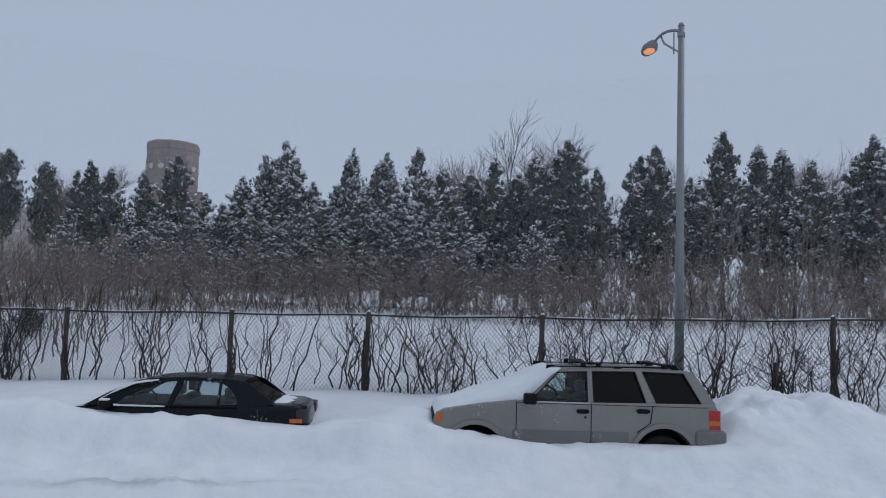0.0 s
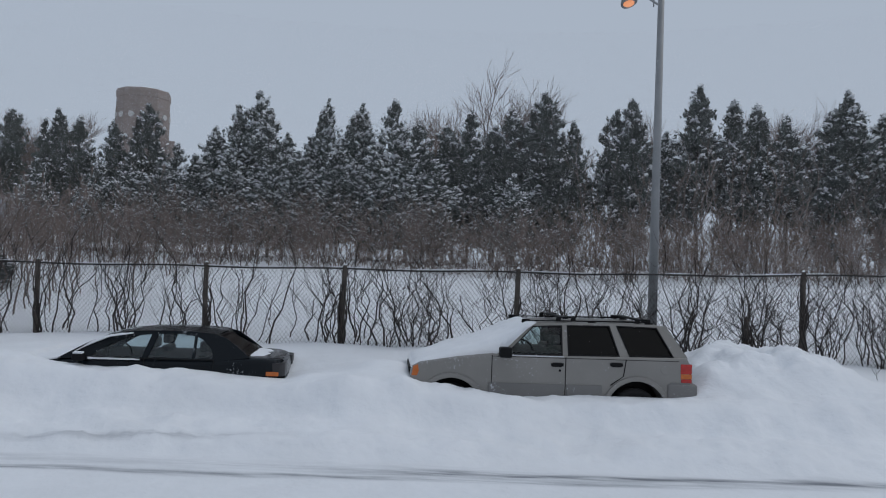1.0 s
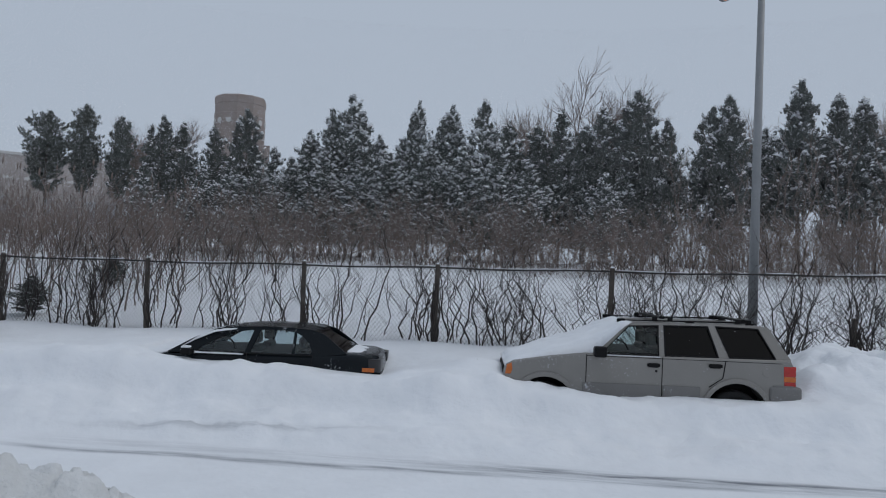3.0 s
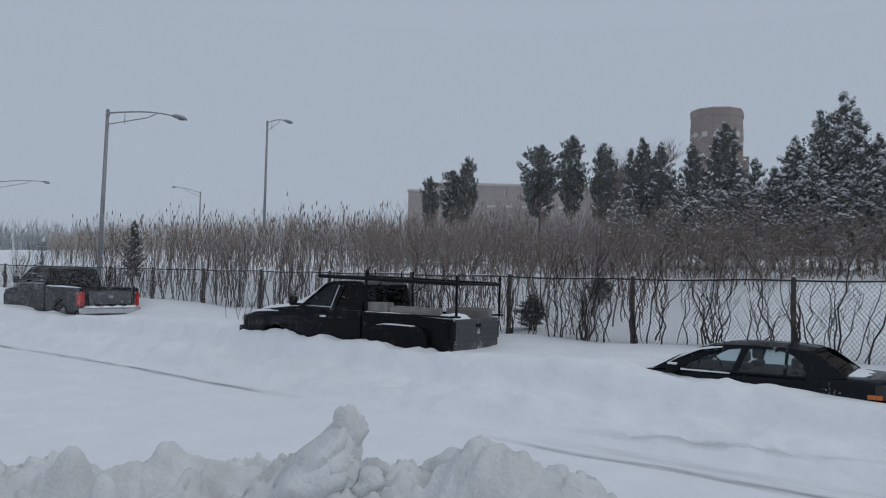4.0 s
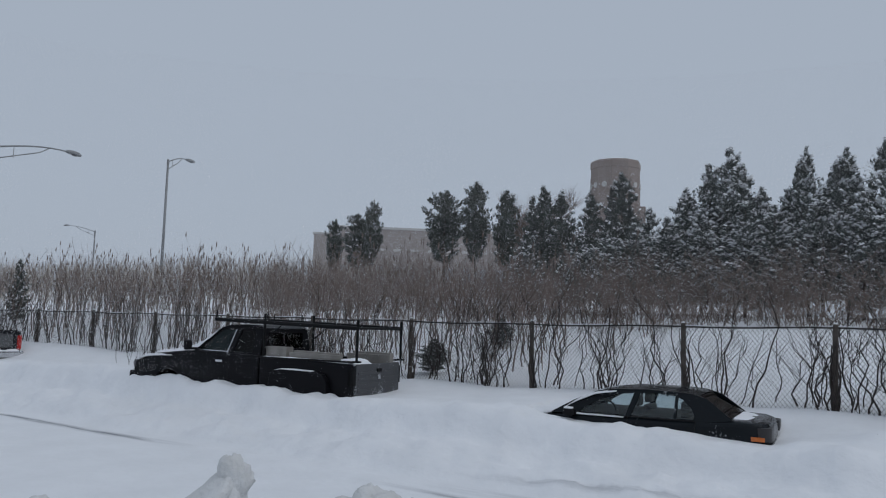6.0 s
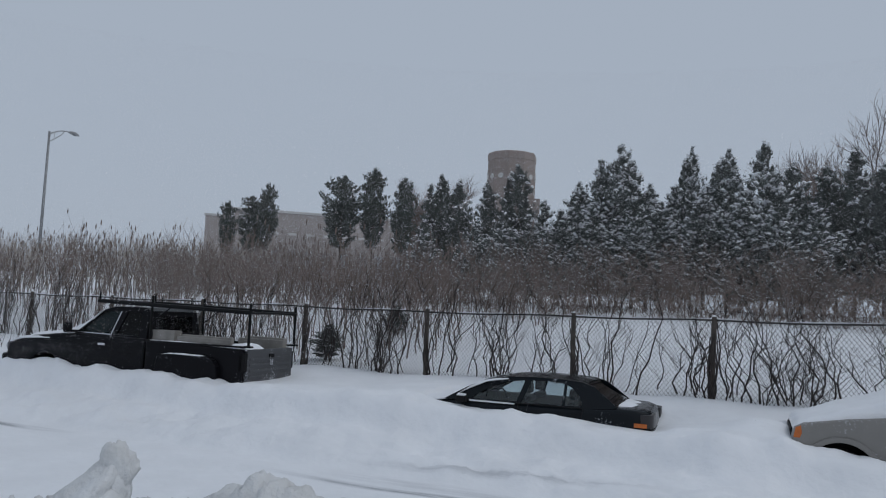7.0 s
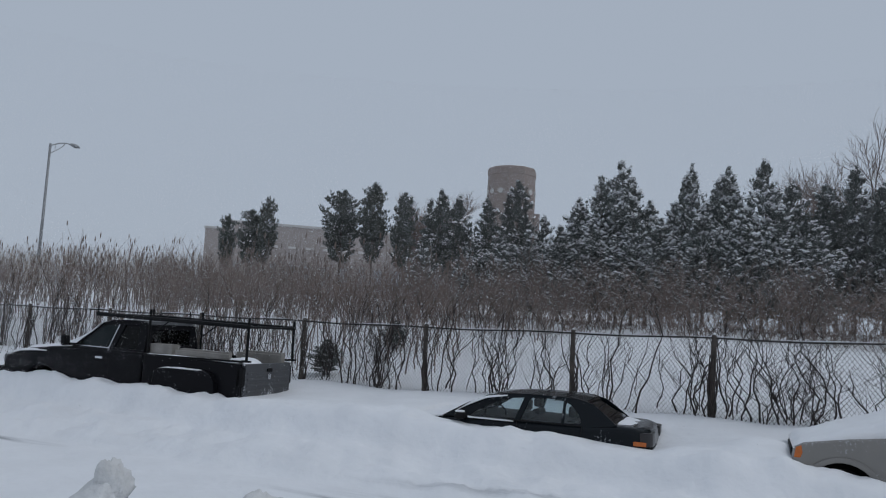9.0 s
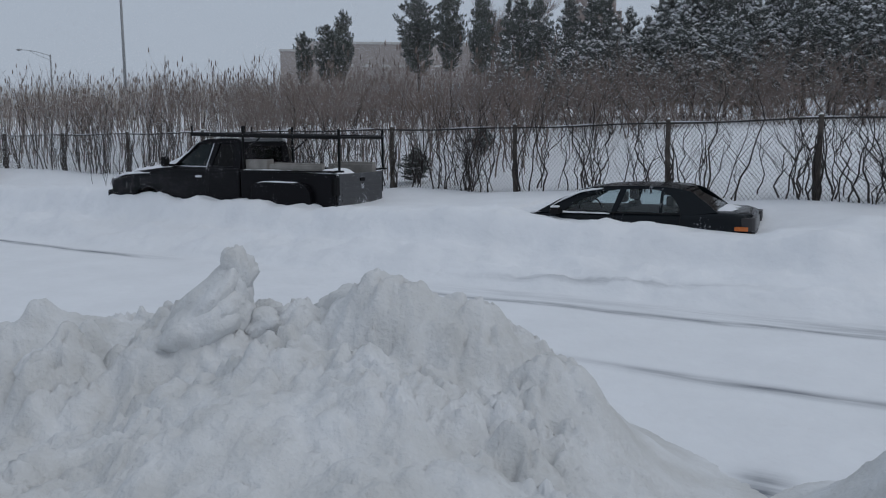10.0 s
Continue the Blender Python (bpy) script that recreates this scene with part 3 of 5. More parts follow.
        part("reverse_lens", box(4.285, 4.445, y0, y1, 0.925, 0.983, 0.008), RED, tl)
    for x in (0.94, 3.63):
        wheel(e, x, 0.16, 0.46, 0.36, -1)
        wheel(e, x, W - 0.16, 0.46, 0.36, 1)
    for y in (0.25, 1.02):
        seat(e, 2.45, y, 1.2, 0.16)
    part("steering_wheel", moved(lathe([(0.19, -0.015), (0.205, 0), (0.19, 0.015), (0.175, 0)], 20), (2.0, 0.5, 1.27)), BLACK, e, "", True)
    snow_cap("snow_cover", e, [0.36, 0.46, 0.91, 1.32, 1.65, 2.02, 2.14], [1.05, 1.09, 1.18, 1.24, 1.30, 1.67, 1.755], [1.09, 1.15, 1.31, 1.43, 1.56, 1.745, 1.765], 0.022, W - 0.022, 71, "smooth snow drift over bonnet and windscreen")
    return e


def make_sedan():
    W, belt = 1.74, 0.97
    e = thing("sedan", Matrix.Translation((-4.2, 12.2, 0)) @ Matrix.Rotation(radians(6.5), 4, "Z") @ Matrix.Translation((-2.8, 0, 0)), "dark green-black four-door saloon buried to its windows in snow", "car")
    lean = lambda z: 0.02 + 0.36 * max(0.0, z - belt)
    body = [(0.05, 0.4), (0.0, 0.62), (0.10, 0.78), (0.6, 0.87), (1.15, 0.93), (1.45, 0.955), (3.0, 0.975), (3.62, 0.99), (3.85, 1.012), (4.05, 1.02), (4.36, 1.012), (4.46, 0.985), (4.505, 0.93), (4.52, 0.80), (4.50, 0.45), (4.2, 0.32), (0.4, 0.32)]
    part("body", loft(body, W), SEDAN_PAINT, e, "dark green-black glossy body")
    part("interior", box(1.6, 3.6, 0.1, W - 0.1, 0.90, 0.985), BLACK, e, "dark interior trim")
    outer = [(1.22, 0.945), (1.60, 1.163), (1.93, 1.321), (2.24, 1.393), (2.7, 1.425), (3.1, 1.422), (3.44, 1.385), (3.62, 1.30), (3.80, 1.17), (4.0, 1.015), (3.75, 0.98), (3.55, 0.955)]
    low = lambda poly, k: [(x, 1.30 + (z - 1.30) * k if z > 1.30 else z) for x, z in poly]
    outer = low(outer, 0.55)
    w1 = [(1.66, 0.97), (1.80, 1.078), (2.0, 1.195), (2.22, 1.28), (2.53, 1.321), (2.42, 0.975)]
    w2 = [(2.50, 0.975), (2.63, 1.325), (2.88, 1.335), (3.05, 1.325), (3.16, 1.308), (3.15, 0.985)]
    w3 = [(3.19, 0.985), (3.20, 1.298), (3.30, 1.249), (3.40, 1.15), (3.455, 1.042), (3.44, 0.99)]
    for far in (False, True):
        fl = (lambda bm: mirrored(bm, W)) if far else (lambda bm: bm)
        part("side_frame", fl(plate(outer, [w1, w2, w3], lambda z: lean(z) + 0.01, 0.045)), SEDAN_PAINT, e)
        for w, nm in ((w1, "front door window"), (w2, "rear door window"), (w3, "rear quarter window")):
            part("window", fl(plate(w, [], lambda z: lean(z) + 0.028, 0.006)), GLASS, e, nm).visible_shadow = False
        part("window_trim", fl(box(1.62, 3.46, 0.008, 0.03, 0.962, 0.976, 0.004)), BLACK, e)
        part("door_gap", fl(prism([(2.455, 0.97), (2.465, 0.97), (2.45, 0.5), (2.44, 0.5)], -0.003, 0.01)), BLACK, e)
        part("door_gap", fl(prism([(3.47, 0.97), (3.48, 0.97), (3.44, 0.5), (3.43, 0.5)], -0.003, 0.01)), BLACK, e)
        for x in (2.22, 3.28):
            part("door_handle", fl(box(x, x + 0.17, -0.025, 0.01, 0.872, 0.91, 0.012)), SEDAN_PAINT, e, "dark door handle")
    ro = [(1.93, 1.325), (2.24, 1.412), (2.7, 1.443), (3.1, 1.438), (3.42, 1.402), (3.50, 1.37), (3.35, 1.357), (3.1, 1.384), (2.7, 1.393), (2.2, 1.357)]
    shell = prism(low(ro, 0.72), lean(1.37), W - lean(1.37), 0.018, 3)
    bmesh.ops.bisect_plane(shell, geom=shell.verts[:] + shell.edges[:] + shell.faces[:], plane_co=(0, W / 2, 0), plane_no=(0, 1, 0))
    for v in shell.verts:
        v.co.z -= 0.035 * (abs(v.co.y - W / 2) / (W / 2)) ** 2
    part("roof", shell, SEDAN_PAINT, e, "dark roof with light snow dusting")
    part("windscreen", prism([(1.20, 0.945), (1.94, 1.33), (1.95, 1.325), (1.21, 0.94)], 0.16, W - 0.16), GLASS, e).visible_shadow = False
    part("rear_window", prism([(3.47, 1.345), (3.98, 1.03), (3.97, 1.02), (3.46, 1.335)], 0.16, W - 0.16), TEAL, e, "sloping rear window").visible_shadow = False
    part("rear_bumper", box(4.2, 4.545, 0.05, W - 0.05, 0.42, 0.72, 0.05, 3), SEDAN_PAINT, e)
    for w, sgn in ((0, 1), (W, -1)):
        part("roof_drip_rail", prism(low([(1.25, 0.965), (1.95, 1.335), (2.25, 1.415), (2.7, 1.447), (3.1, 1.442), (3.45, 1.40), (3.44, 1.386), (3.1, 1.428), (2.7, 1.425), (2.25, 1.393), (1.95, 1.321), (1.26, 0.95)], 0.55), w + sgn * 0.17, w + sgn * 0.20), BLACK, e)
    for y0, y1, s in ((0, 0.4, 1), (W, W - 0.4, -1)):
        t = part("tail_light", loft_corner(4.44, 4.53, 0.76, 0.95, y0, s, 0.14), SMOKED, e, "frosted tail light wrapped round the corner")
        part("indicator_lens", box(4.25, 4.44, min(y0 - 0.012 * s, y0 + 0.05 * s), max(y0 - 0.012 * s, y0 + 0.05 * s), 0.755, 0.818, 0.008), AMBER, t, "amber indicator lens")
    part("wing_mirror", joined(box(1.48, 1.64, -0.17, -0.01, 0.925, 1.03, 0.03, 3), box(1.55, 1.66, -0.04, 0.05, 0.93, 0.98, 0.01)), BLACK, e, "black wing mirror capped with snow")
    part("wing_mirror", joined(box(1.48, 1.64, W + 0.01, W + 0.17, 0.925, 1.03, 0.03, 3), box(1.55, 1.66, W - 0.05, W + 0.04, 0.93, 0.98, 0.01)), BLACK, e)
    for x in (0.95, 3.72):
        wheel(e, x, 0.14, 0.42, 0.31, -1)
        wheel(e, x, W - 0.14, 0.42, 0.31, 1)
    for x, y in ((2.46, 0.22), (2.46, 1.024)):
        seat(e, x, y, 0.95, 0.12)
    seat(e, 3.2, 0.22, 0.92, 0.1)
    seat(e, 3.2, 1.03, 0.92, 0.1)
    part("steering_wheel", moved(lathe([(0.18, -0.015), (0.195, 0), (0.18, 0.015), (0.165, 0)], 20), (1.98, 0.48, 0.98)), BLACK, e, "", True)
    snow_cap("snow_cover", e, [0.0, 0.5, 1.0, 1.3, 1.62, 1.93, 2.26], [0.7, 0.85, 0.90, 0.96, 1.14, 1.28, 1.335], [0.74, 0.93, 0.95, 1.01, 1.185, 1.31, 1.352], 0.06, W - 0.06, 81, "snow drift over bonnet and windscreen")
    snow_cap("boot_snow", e, [3.93, 4.0, 4.12, 4.24], [1.0, 1.01, 1.012, 1.01], [1.03, 1.04, 1.024, 1.014], 0.3, W - 0.2, 82, "thin snow on the boot lid", 0.008)
    part("mirror_snow", box(1.49, 1.62, -0.15, -0.03, 1.025, 1.055, 0.014, 3), SNOW, e)
    snow_cap("sill_snow", e, [1.5, 1.62, 1.8, 2.35, 2.4], [0.955] * 5, [0.958, 0.972, 0.970, 0.966, 0.957], -0.018, 0.03, 83, "snow along the door sill", 0.004, 0.03)
    return e


def make_truck():
    """Extended-cab work truck; local x runs from nose to tail."""
    W, L = 1.78, 5.75
    turn = Matrix.Translation((-9.87, 12.0, 0)) @ Matrix.Rotation(radians(6.5), 4, "Z") @ Matrix.Translation((-L, 0, 0))
    e = thing("work_truck", turn, "black extended-cab work truck with ladder rack, boards and snow", "truck")
    X = lambda s: L - s
    lean = lambda z: 0.02 + 0.25 * max(0.0, z - 1.56)
    body = [(X(5.68), 0.75), (X(5.72), 1.10), (X(5.66), 1.28), (X(5.2), 1.45), (X(4.2), 1.56), (X(3.9), 1.57), (X(2.27), 1.54), (X(2.27), 0.62)] + \
           [(X(3.9), 0.62), (X(4.2), 0.66)] + arc(X(4.72), 0.72, 0.42, 0, 180, 10) + [(X(5.3), 0.7)]
    part("body", prism(body, 0, W, 0.05, 3), TRUCK_PAINT, e, "black cab body speckled with snow")
    bed = [(X(2.22), 0.70), (X(2.22), 1.525), (X(0.03), 1.46), (X(0.03), 0.75)] + [(X(0.55), 0.75)] + arc(X(1.05), 0.74, 0.42, 0, 180, 10) + [(X(1.6), 0.7)]
    for y0, y1 in ((0.0, 0.09), (W - 0.09, W)):
        part("bed_side", prism(bed, y0, y1, 0.02, 2), TRUCK_PAINT, e, "black bed side panel")
        part("bed_rail", box(X(2.22), X(0.03), y0 - 0.01, y1 + 0.01, 1.49, 1.525, 0.01), BLACK, e)
        fl = [(X(1.93), 0.72), (X(1.88), 1.18), (X(1.78), 1.285), (X(1.60), 1.31), (X(0.82), 1.30), (X(0.62), 1.25), (X(0.52), 1.12), (X(0.48), 0.72)]
        part("wide_fender", prism(fl, y0 - 0.13 if y0 == 0 else y0 + 0.05, y1 - 0.05 if y0 == 0 else y1 + 0.13, 0.035, 3), TRUCK_PAINT, e, "broad black rear fender, snow along its top")
    part("bed_floor", box(X(2.22), X(0.06), 0.08, W - 0.08, 0.88, 0.94), BLACK, e)
    part("bed_front", box(X(2.26), X(2.19), 0.06, W - 0.06, 0.9, 1.50, 0.01), TRUCK_PAINT, e)
    tg = part("tailgate", box(X(0.05), X(-0.02), 0.10, W - 0.06, 0.86, 1.465, 0.02, 3), TAILGATE, e, "grey salt-streaked ribbed tailgate")
    for z in (0.93, 1.04, 1.15, 1.26):
        part("rib", box(X(-0.02), X(-0.034), 0.16, W - 0.12, z, z + 0.055, 0.008), TAILGATE, tg)
    part("tailgate_handle", box(X(-0.02), X(-0.045), 0.82, 1.0, 1.30, 1.37, 0.012), BLACK, tg, "dark tailgate handle")
    part("emblem", box(X(-0.034), X(-0.042), 0.86, 0.96, 1.16, 1.27, 0.004), CHROME, tg, "pale emblem shape")
    for y0, y1 in ((0.0, 0.12), (W - 0.07, W)):
        part("tail_light", box(X(0.12), X(-0.012), y0, y1, 1.05, 1.40, 0.015), BLACK, e, "dark snow-smeared tail light")
    part("rear_bumper", box(X(0.02), X(-0.16), 0.05, W - 0.05, 0.62, 0.80, 0.03, 2), BLACK, e)
    # cab
    outer = [(X(4.0), 1.565), (X(3.40), 2.06), (X(3.15), 2.12), (X(2.4), 2.12), (X(2.29), 2.06), (X(2.25), 1.54)]
    w1 = [(X(3.92), 1.60), (X(3.36), 2.03), (X(2.97), 2.045), (X(3.10), 1.585)]
    w2 = [(X(2.98), 1.585), (X(2.83), 2.045), (X(2.52), 2.045), (X(2.45), 1.98), (X(2.43), 1.58)]
    for far in (False, True):
        fl = (lambda bm: mirrored(bm, W)) if far else (lambda bm: bm)
        part("side_frame", fl(plate(outer, [w1, w2], lambda z: lean(z) + 0.01, 0.05)), TRUCK_PAINT, e)
        part("window", fl(plate(w1, [], lambda z: lean(z) + 0.03, 0.006)), TEAL, e, "dark teal front side window").visible_shadow = False
        part("window", fl(plate(w2, [], lambda z: lean(z) + 0.03, 0.006)), TINT, e, "dark rear side window").visible_shadow = False
        strip = [(X(3.94), 1.585), (X(3.085), 1.57), (X(2.955), 2.045), (X(2.985), 2.045), (X(3.105), 1.59), (X(3.93), 1.602)]
        part("window_trim", fl(plate(strip, [], lambda z: lean(z) + 0.0, 0.012)), CHROME, e, "frosted pale window trim")
        part("door_gap", fl(prism([(X(3.04), 1.56), (X(3.025), 1.56), (X(3.06), 0.8), (X(3.075), 0.8)], -0.003, 0.01)), BLACK, e)
        part("door_handle", fl(box(X(3.36), X(3.18), -0.03, 0.01, 1.36, 1.41, 0.012)), CHROME, e, "snow-crusted door handle")
        part("running_board", fl(box(X(3.75), X(2.1), -0.14, 0.05, 0.80, 0.86, 0.02)), BLACK, e, "black running board")
    part("interior", box(X(3.95), X(2.32), 0.1, W - 0.1, 1.45, 1.58), BLACK, e)
    part("roof", prism([(X(3.40), 2.065), (X(3.15), 2.135), (X(2.7), 2.15), (X(2.4), 2.14), (X(2.27), 2.08), (X(2.4), 2.08), (X(3.1), 2.08)], lean(2.1), W - lean(2.1), 0.02, 3), TRUCK_PAINT, e)
    part("windscreen", prism([(X(4.0), 1.57), (X(3.42), 2.065), (X(3.41), 2.06), (X(3.99), 1.565)], 0.15, W - 0.15), GLASS, e).visible_shadow = False
    back = [(0.09, 1.53), (0.15, 2.07), (W - 0.15, 2.07), (W - 0.09, 1.53)]
    hole = [(0.28, 1.66), (0.31, 1.98), (W - 0.31, 1.98), (W - 0.28, 1.66)]
    bm = plate(back, [hole], lambda z: 0.0, 0.05)
    for v in bm.verts:
        v.co = Vector((X(2.33) + v.co.y, v.co.x, v.co.z))
    part("cab_back", bm, TRUCK_PAINT, e)
    bm = plate(hole, [], lambda z: 0.0, 0.006)
    for v in bm.verts:
        v.co = Vector((X(2.31) + v.co.y, v.co.x, v.co.z))
    part("rear_window", bm, GLASS, e, "rear cab window").visible_shadow = False
    part("wing_mirror", joined(box(X(4.09), X(3.98), -0.22, -0.04, 1.575, 1.78, 0.05, 3), box(X(4.06), X(3.92), -0.08, 0.05, 1.58, 1.63, 0.012)), BLACK, e, "large black wing mirror")
    part("wing_mirror", joined(box(X(4.17), X(4.06), W + 0.05, W + 0.24, 1.60, 1.83, 0.04, 3), box(X(4.12), X(4.0), W - 0.05, W + 0.08, 1.60, 1.66, 0.012)), BLACK, e)
    part("front_bumper", box(X(5.85), X(5.5), 0.0, W, 0.80, 1.06, 0.05, 3), BLACK, e)
    for y0, y1 in ((0.02, 0.4), (W - 0.4, W - 0.02)):
        part("headlight", box(X(5.74), X(5.6), y0, y1, 1.12, 1.3, 0.03), CLEAR_LENS, e, "frosted headlight")
    part("red_toolbox", box(X(2.75), X(2.45), 0.35, 0.75, 1.58, 1.84, 0.02), REDBOX, e)
    part("yellow_strap", box(X(2.58), X(2.38), 1.12, 1.42, 1.62, 1.86, 0.05, 3), YELLOW, e, "yellow gear behind the cab window")
    for x in (X(4.72), X(1.05)):
        wheel(e, x, 0.16, 0.52, 0.38, -1)
        wheel(e, x, W - 0.16, 0.52, 0.38, 1)
    # ladder rack
    rack = part("ladder_rack", joined(*[cylinder((X(3.48), y, 2.235), (X(-0.06), y, 2.15), 0.040, sides=8) for y in (0.06, W - 0.06)]), BLACK, e, "black steel ladder rack rails")
    for y in (0.06, W - 0.06):
        for s, foot, top in ((-0.04, 1.5, 2.30), (2.18, 1.52, 2.38)):
            part("rack_post", cylinder((X(s), y, foot), (X(s), y, top), 0.026, sides=8), BLACK, rack)
            part("post_foot", box(X(s) - 0.08, X(s) + 0.08, y - 0.05, y + 0.05, 1.50, 1.535, 0.008), BLACK, rack)
        part("rack_stop", cylinder((X(3.46), y, 2.22), (X(3.46), y, 2.42), 0.018, sides=6), BLACK, rack)
        part("rack_brace", cylinder((X(2.18), y, 1.85), (X(1.7), y, 2.2), 0.014, sides=6), BLACK, rack)
    for s, z in ((-0.04, 2.15), (2.18, 2.20), (3.44, 2.235)):
        part("cross_bar", cylinder((X(s), 0.06, z), (X(s), W - 0.06, z), 0.024, sides=8), BLACK, rack)
    for y in (0.35, W - 0.5):
        part("rack_stop", cylinder((X(2.18), y, 2.2), (X(2.18), y, 2.38), 0.014, sides=6), BLACK, rack)
    snow_cap("snow_cover", e, [X(5.66), X(5.2), X(4.6), X(4.2), X(3.95), X(3.4)], [1.27, 1.44, 1.51, 1.55, 1.58, 2.06], [1.30, 1.50, 1.59, 1.66, 1.75, 2.09], 0.1, W - 0.1, 91, "snow on bonnet and windscreen")
    snow_cap("arch_snow", e, [X(5.6), X(5.3), X(4.9), X(4.6)], [1.33, 1.40, 1.43, 1.44], [1.34, 1.44, 1.46, 1.44], -0.03, 0.08, 92, "snow on the wing", 0.006, 0.03)
    snow_cap("flare_snow", e, [X(1.76), X(1.6), X(0.9), X(0.66)], [1.28, 1.30, 1.295, 1.25], [1.29, 1.322, 1.312, 1.26], -0.12, 0.0, 93, "snow on the wheel flare", 0.006, 0.03)
    snow_cap("rail_snow", e, [X(2.15), X(1.2), X(0.1)], [1.525, 1.51, 1.49], [1.533, 1.53, 1.50], -0.005, 0.09, 95, "snow on the bed rail", 0.01, 0.03)
    snow_cap("tailgate_snow", e, [X(0.55), X(0.35), X(0.05), X(0.0)], [1.40, 1.44, 1.44, 1.45], [1.50, 1.56, 1.53, 1.47], 0.06, 0.75, 94, "snow heaped by the tailgate", 0.02)
    # boards carried in the bed, each loose
    for s0, s1, y0, y1, z0, z1, tilt in ((2.17, 1.66, 0.11, 0.34, 1.1, 1.725, 0), (1.62, 0.40, 0.11, 0.17, 1.1, 1.70, 0.9), (1.56, 0.46, 0.18, 0.30, 1.1, 1.735, 0.9), (1.0, 0.10, W - 0.26, W - 0.12, 1.1, 1.70, 0.5), (1.1, 0.05, W - 0.36, W - 0.28, 1.0, 1.66, 0.5)):
        bm = box(X(s0), X(s1), y0, y1, z0, z1, 0.008)
        b = part("board", bm, BOARD)
        b.matrix_world = turn @ Matrix.Rotation(radians(tilt), 4, "Y")
        tagged(b, "grey weathered board standing in the truck bed", "board", "boards in the truck bed")
    return e


def make_pickup():
    W = 1.95
    e = thing("pickup", Matrix.Translation((-24.7 - 5.7, 12.0, 0)), "charcoal crew-cab pickup crusted with blown snow, parked in drifts", "truck")
    X = lambda s: 5.7 - s
    z0 = 0.25
    lean = lambda z: 0.02 + 0.3 * max(0.0, z - 1.72)
    cab = [(X(5.6), 0.8), (X(5.65), 1.25), (X(5.5), 1.45), (X(4.6), 1.56), (X(4.4), 1.68), (X(2.42), 1.70), (X(2.42), 0.75), (X(4.0), 0.72)]
    part("body", prism(cab, 0, W, 0.05, 3), PICKUP_PAINT, e, "charcoal cab body with snow spatter")
    bed = [(X(2.38), 0.8), (X(2.38), 1.64), (X(0.04), 1.64), (X(0.02), 0.95), (X(0.75), 0.85)] + arc(X(1.25), 0.85, 0.46, 0, 180, 10) + [(X(1.9), 0.8)]
    for y0, y1 in ((0, 0.12), (W - 0.12, W)):
        part("bed_side", prism(bed, y0, y1, 0.03, 3), PICKUP_PAINT, e, "charcoal bed side crusted with snow")
        part("tail_light", box(X(0.24), X(-0.025), y0 - 0.006 if y0 == 0 else y0 - 0.02, y1 + 0.02 if y0 == 0 else y1 + 0.006, 1.07, 1.50, 0.02), RED, e, "red tail light")
    part("wheel_well", box(X(1.8), X(0.7), 0.3, W - 0.3, 0.7, 1.3), BLACK, e)
    part("bed_floor", box(X(2.38), X(0.06), 0.1, W - 0.1, 1.2, 1.27), BLACK, e)
    tg = part("tailgate", box(X(0.08), X(-0.02), 0.13, W - 0.13, 1.05, 1.645, 0.025, 3), PICKUP_PAINT, e, "snow-smeared tailgate")
    part("tailgate_panel", box(X(-0.015), X(-0.03), 0.28, W - 0.28, 1.14, 1.55, 0.01), TAILGATE, tg)
    part("emblem", prism([(-0.12, 1.36), (-0.05, 1.41), (0.06, 1.41), (0.12, 1.36), (0.05, 1.32), (-0.06, 1.32)], 0, 0.01), CHROME, tg, "pale emblem shape").matrix_local = Matrix.Translation((X(-0.042), W / 2, 0)) @ Matrix.Rotation(radians(90), 4, "Z")
    part("tailgate_lip", box(X(0.06), X(-0.035), 0.14, W - 0.14, 1.62, 1.665, 0.01), BLACK, tg)
    part("rear_bumper", box(X(0.05), X(-0.2), 0.0, W, 0.84, 1.03, 0.04, 3), CHROME, e, "pale frosted rear bumper")
    outer = [(X(4.65), 1.68), (X(3.95), 2.2), (X(3.6), 2.27), (X(2.7), 2.27), (X(2.52), 2.2), (X(2.42), 1.70)]
    w1 = [(X(4.45), 1.73), (X(3.9), 2.16), (X(3.55), 2.19), (X(3.55), 1.73)]
    w2 = [(X(3.45), 1.73), (X(3.45), 2.2), (X(2.85), 2.19), (X(2.72), 1.74)]
    for far in (False, True):
        fl = (lambda bm: mirrored(bm, W)) if far else (lambda bm: bm)
        part("side_frame", fl(plate(outer, [w1, w2], lambda z: lean(z) + 0.01, 0.05)), PICKUP_PAINT, e)
        for w in (w1, w2):
            part("window", fl(plate(w, [], lambda z: lean(z) + 0.03, 0.006)), MIDTINT, e, "frosted side window").visible_shadow = False
        part("window_trim", fl(box(X(4.4), X(2.6), 0.0, 0.03, 1.70, 1.72, 0.005)), CHROME, e)
    part("interior", box(X(4.5), X(2.5), 0.1, W - 0.1, 1.6, 1.72), BLACK, e)
    part("roof", prism([(X(3.97), 2.2), (X(3.6), 2.285), (X(3.1), 2.30), (X(2.7), 2.285), (X(2.5), 2.2), (X(2.7), 2.22), (X(3.6), 2.22)], lean(2.25), W - lean(2.25), 0.02, 3), TRUCK_PAINT, e, "black roof")
    bm = plate([(0.1, 1.68), (0.2, 2.2), (W - 0.2, 2.2), (W - 0.1, 1.68)], [], lambda z: 0.0, 0.04)
    for v in bm.verts:
        v.co = Vector((X(2.46) - 0.16 * (v.co.z - 1.68) + v.co.y, v.co.x, v.co.z))
    part("rear_window", bm, BLACK, e, "dark rear cab window")
    part("wing_mirror", box(X(4.4), X(4.27), -0.22, -0.02, 1.7, 1.92, 0.04, 3), BLACK, e)
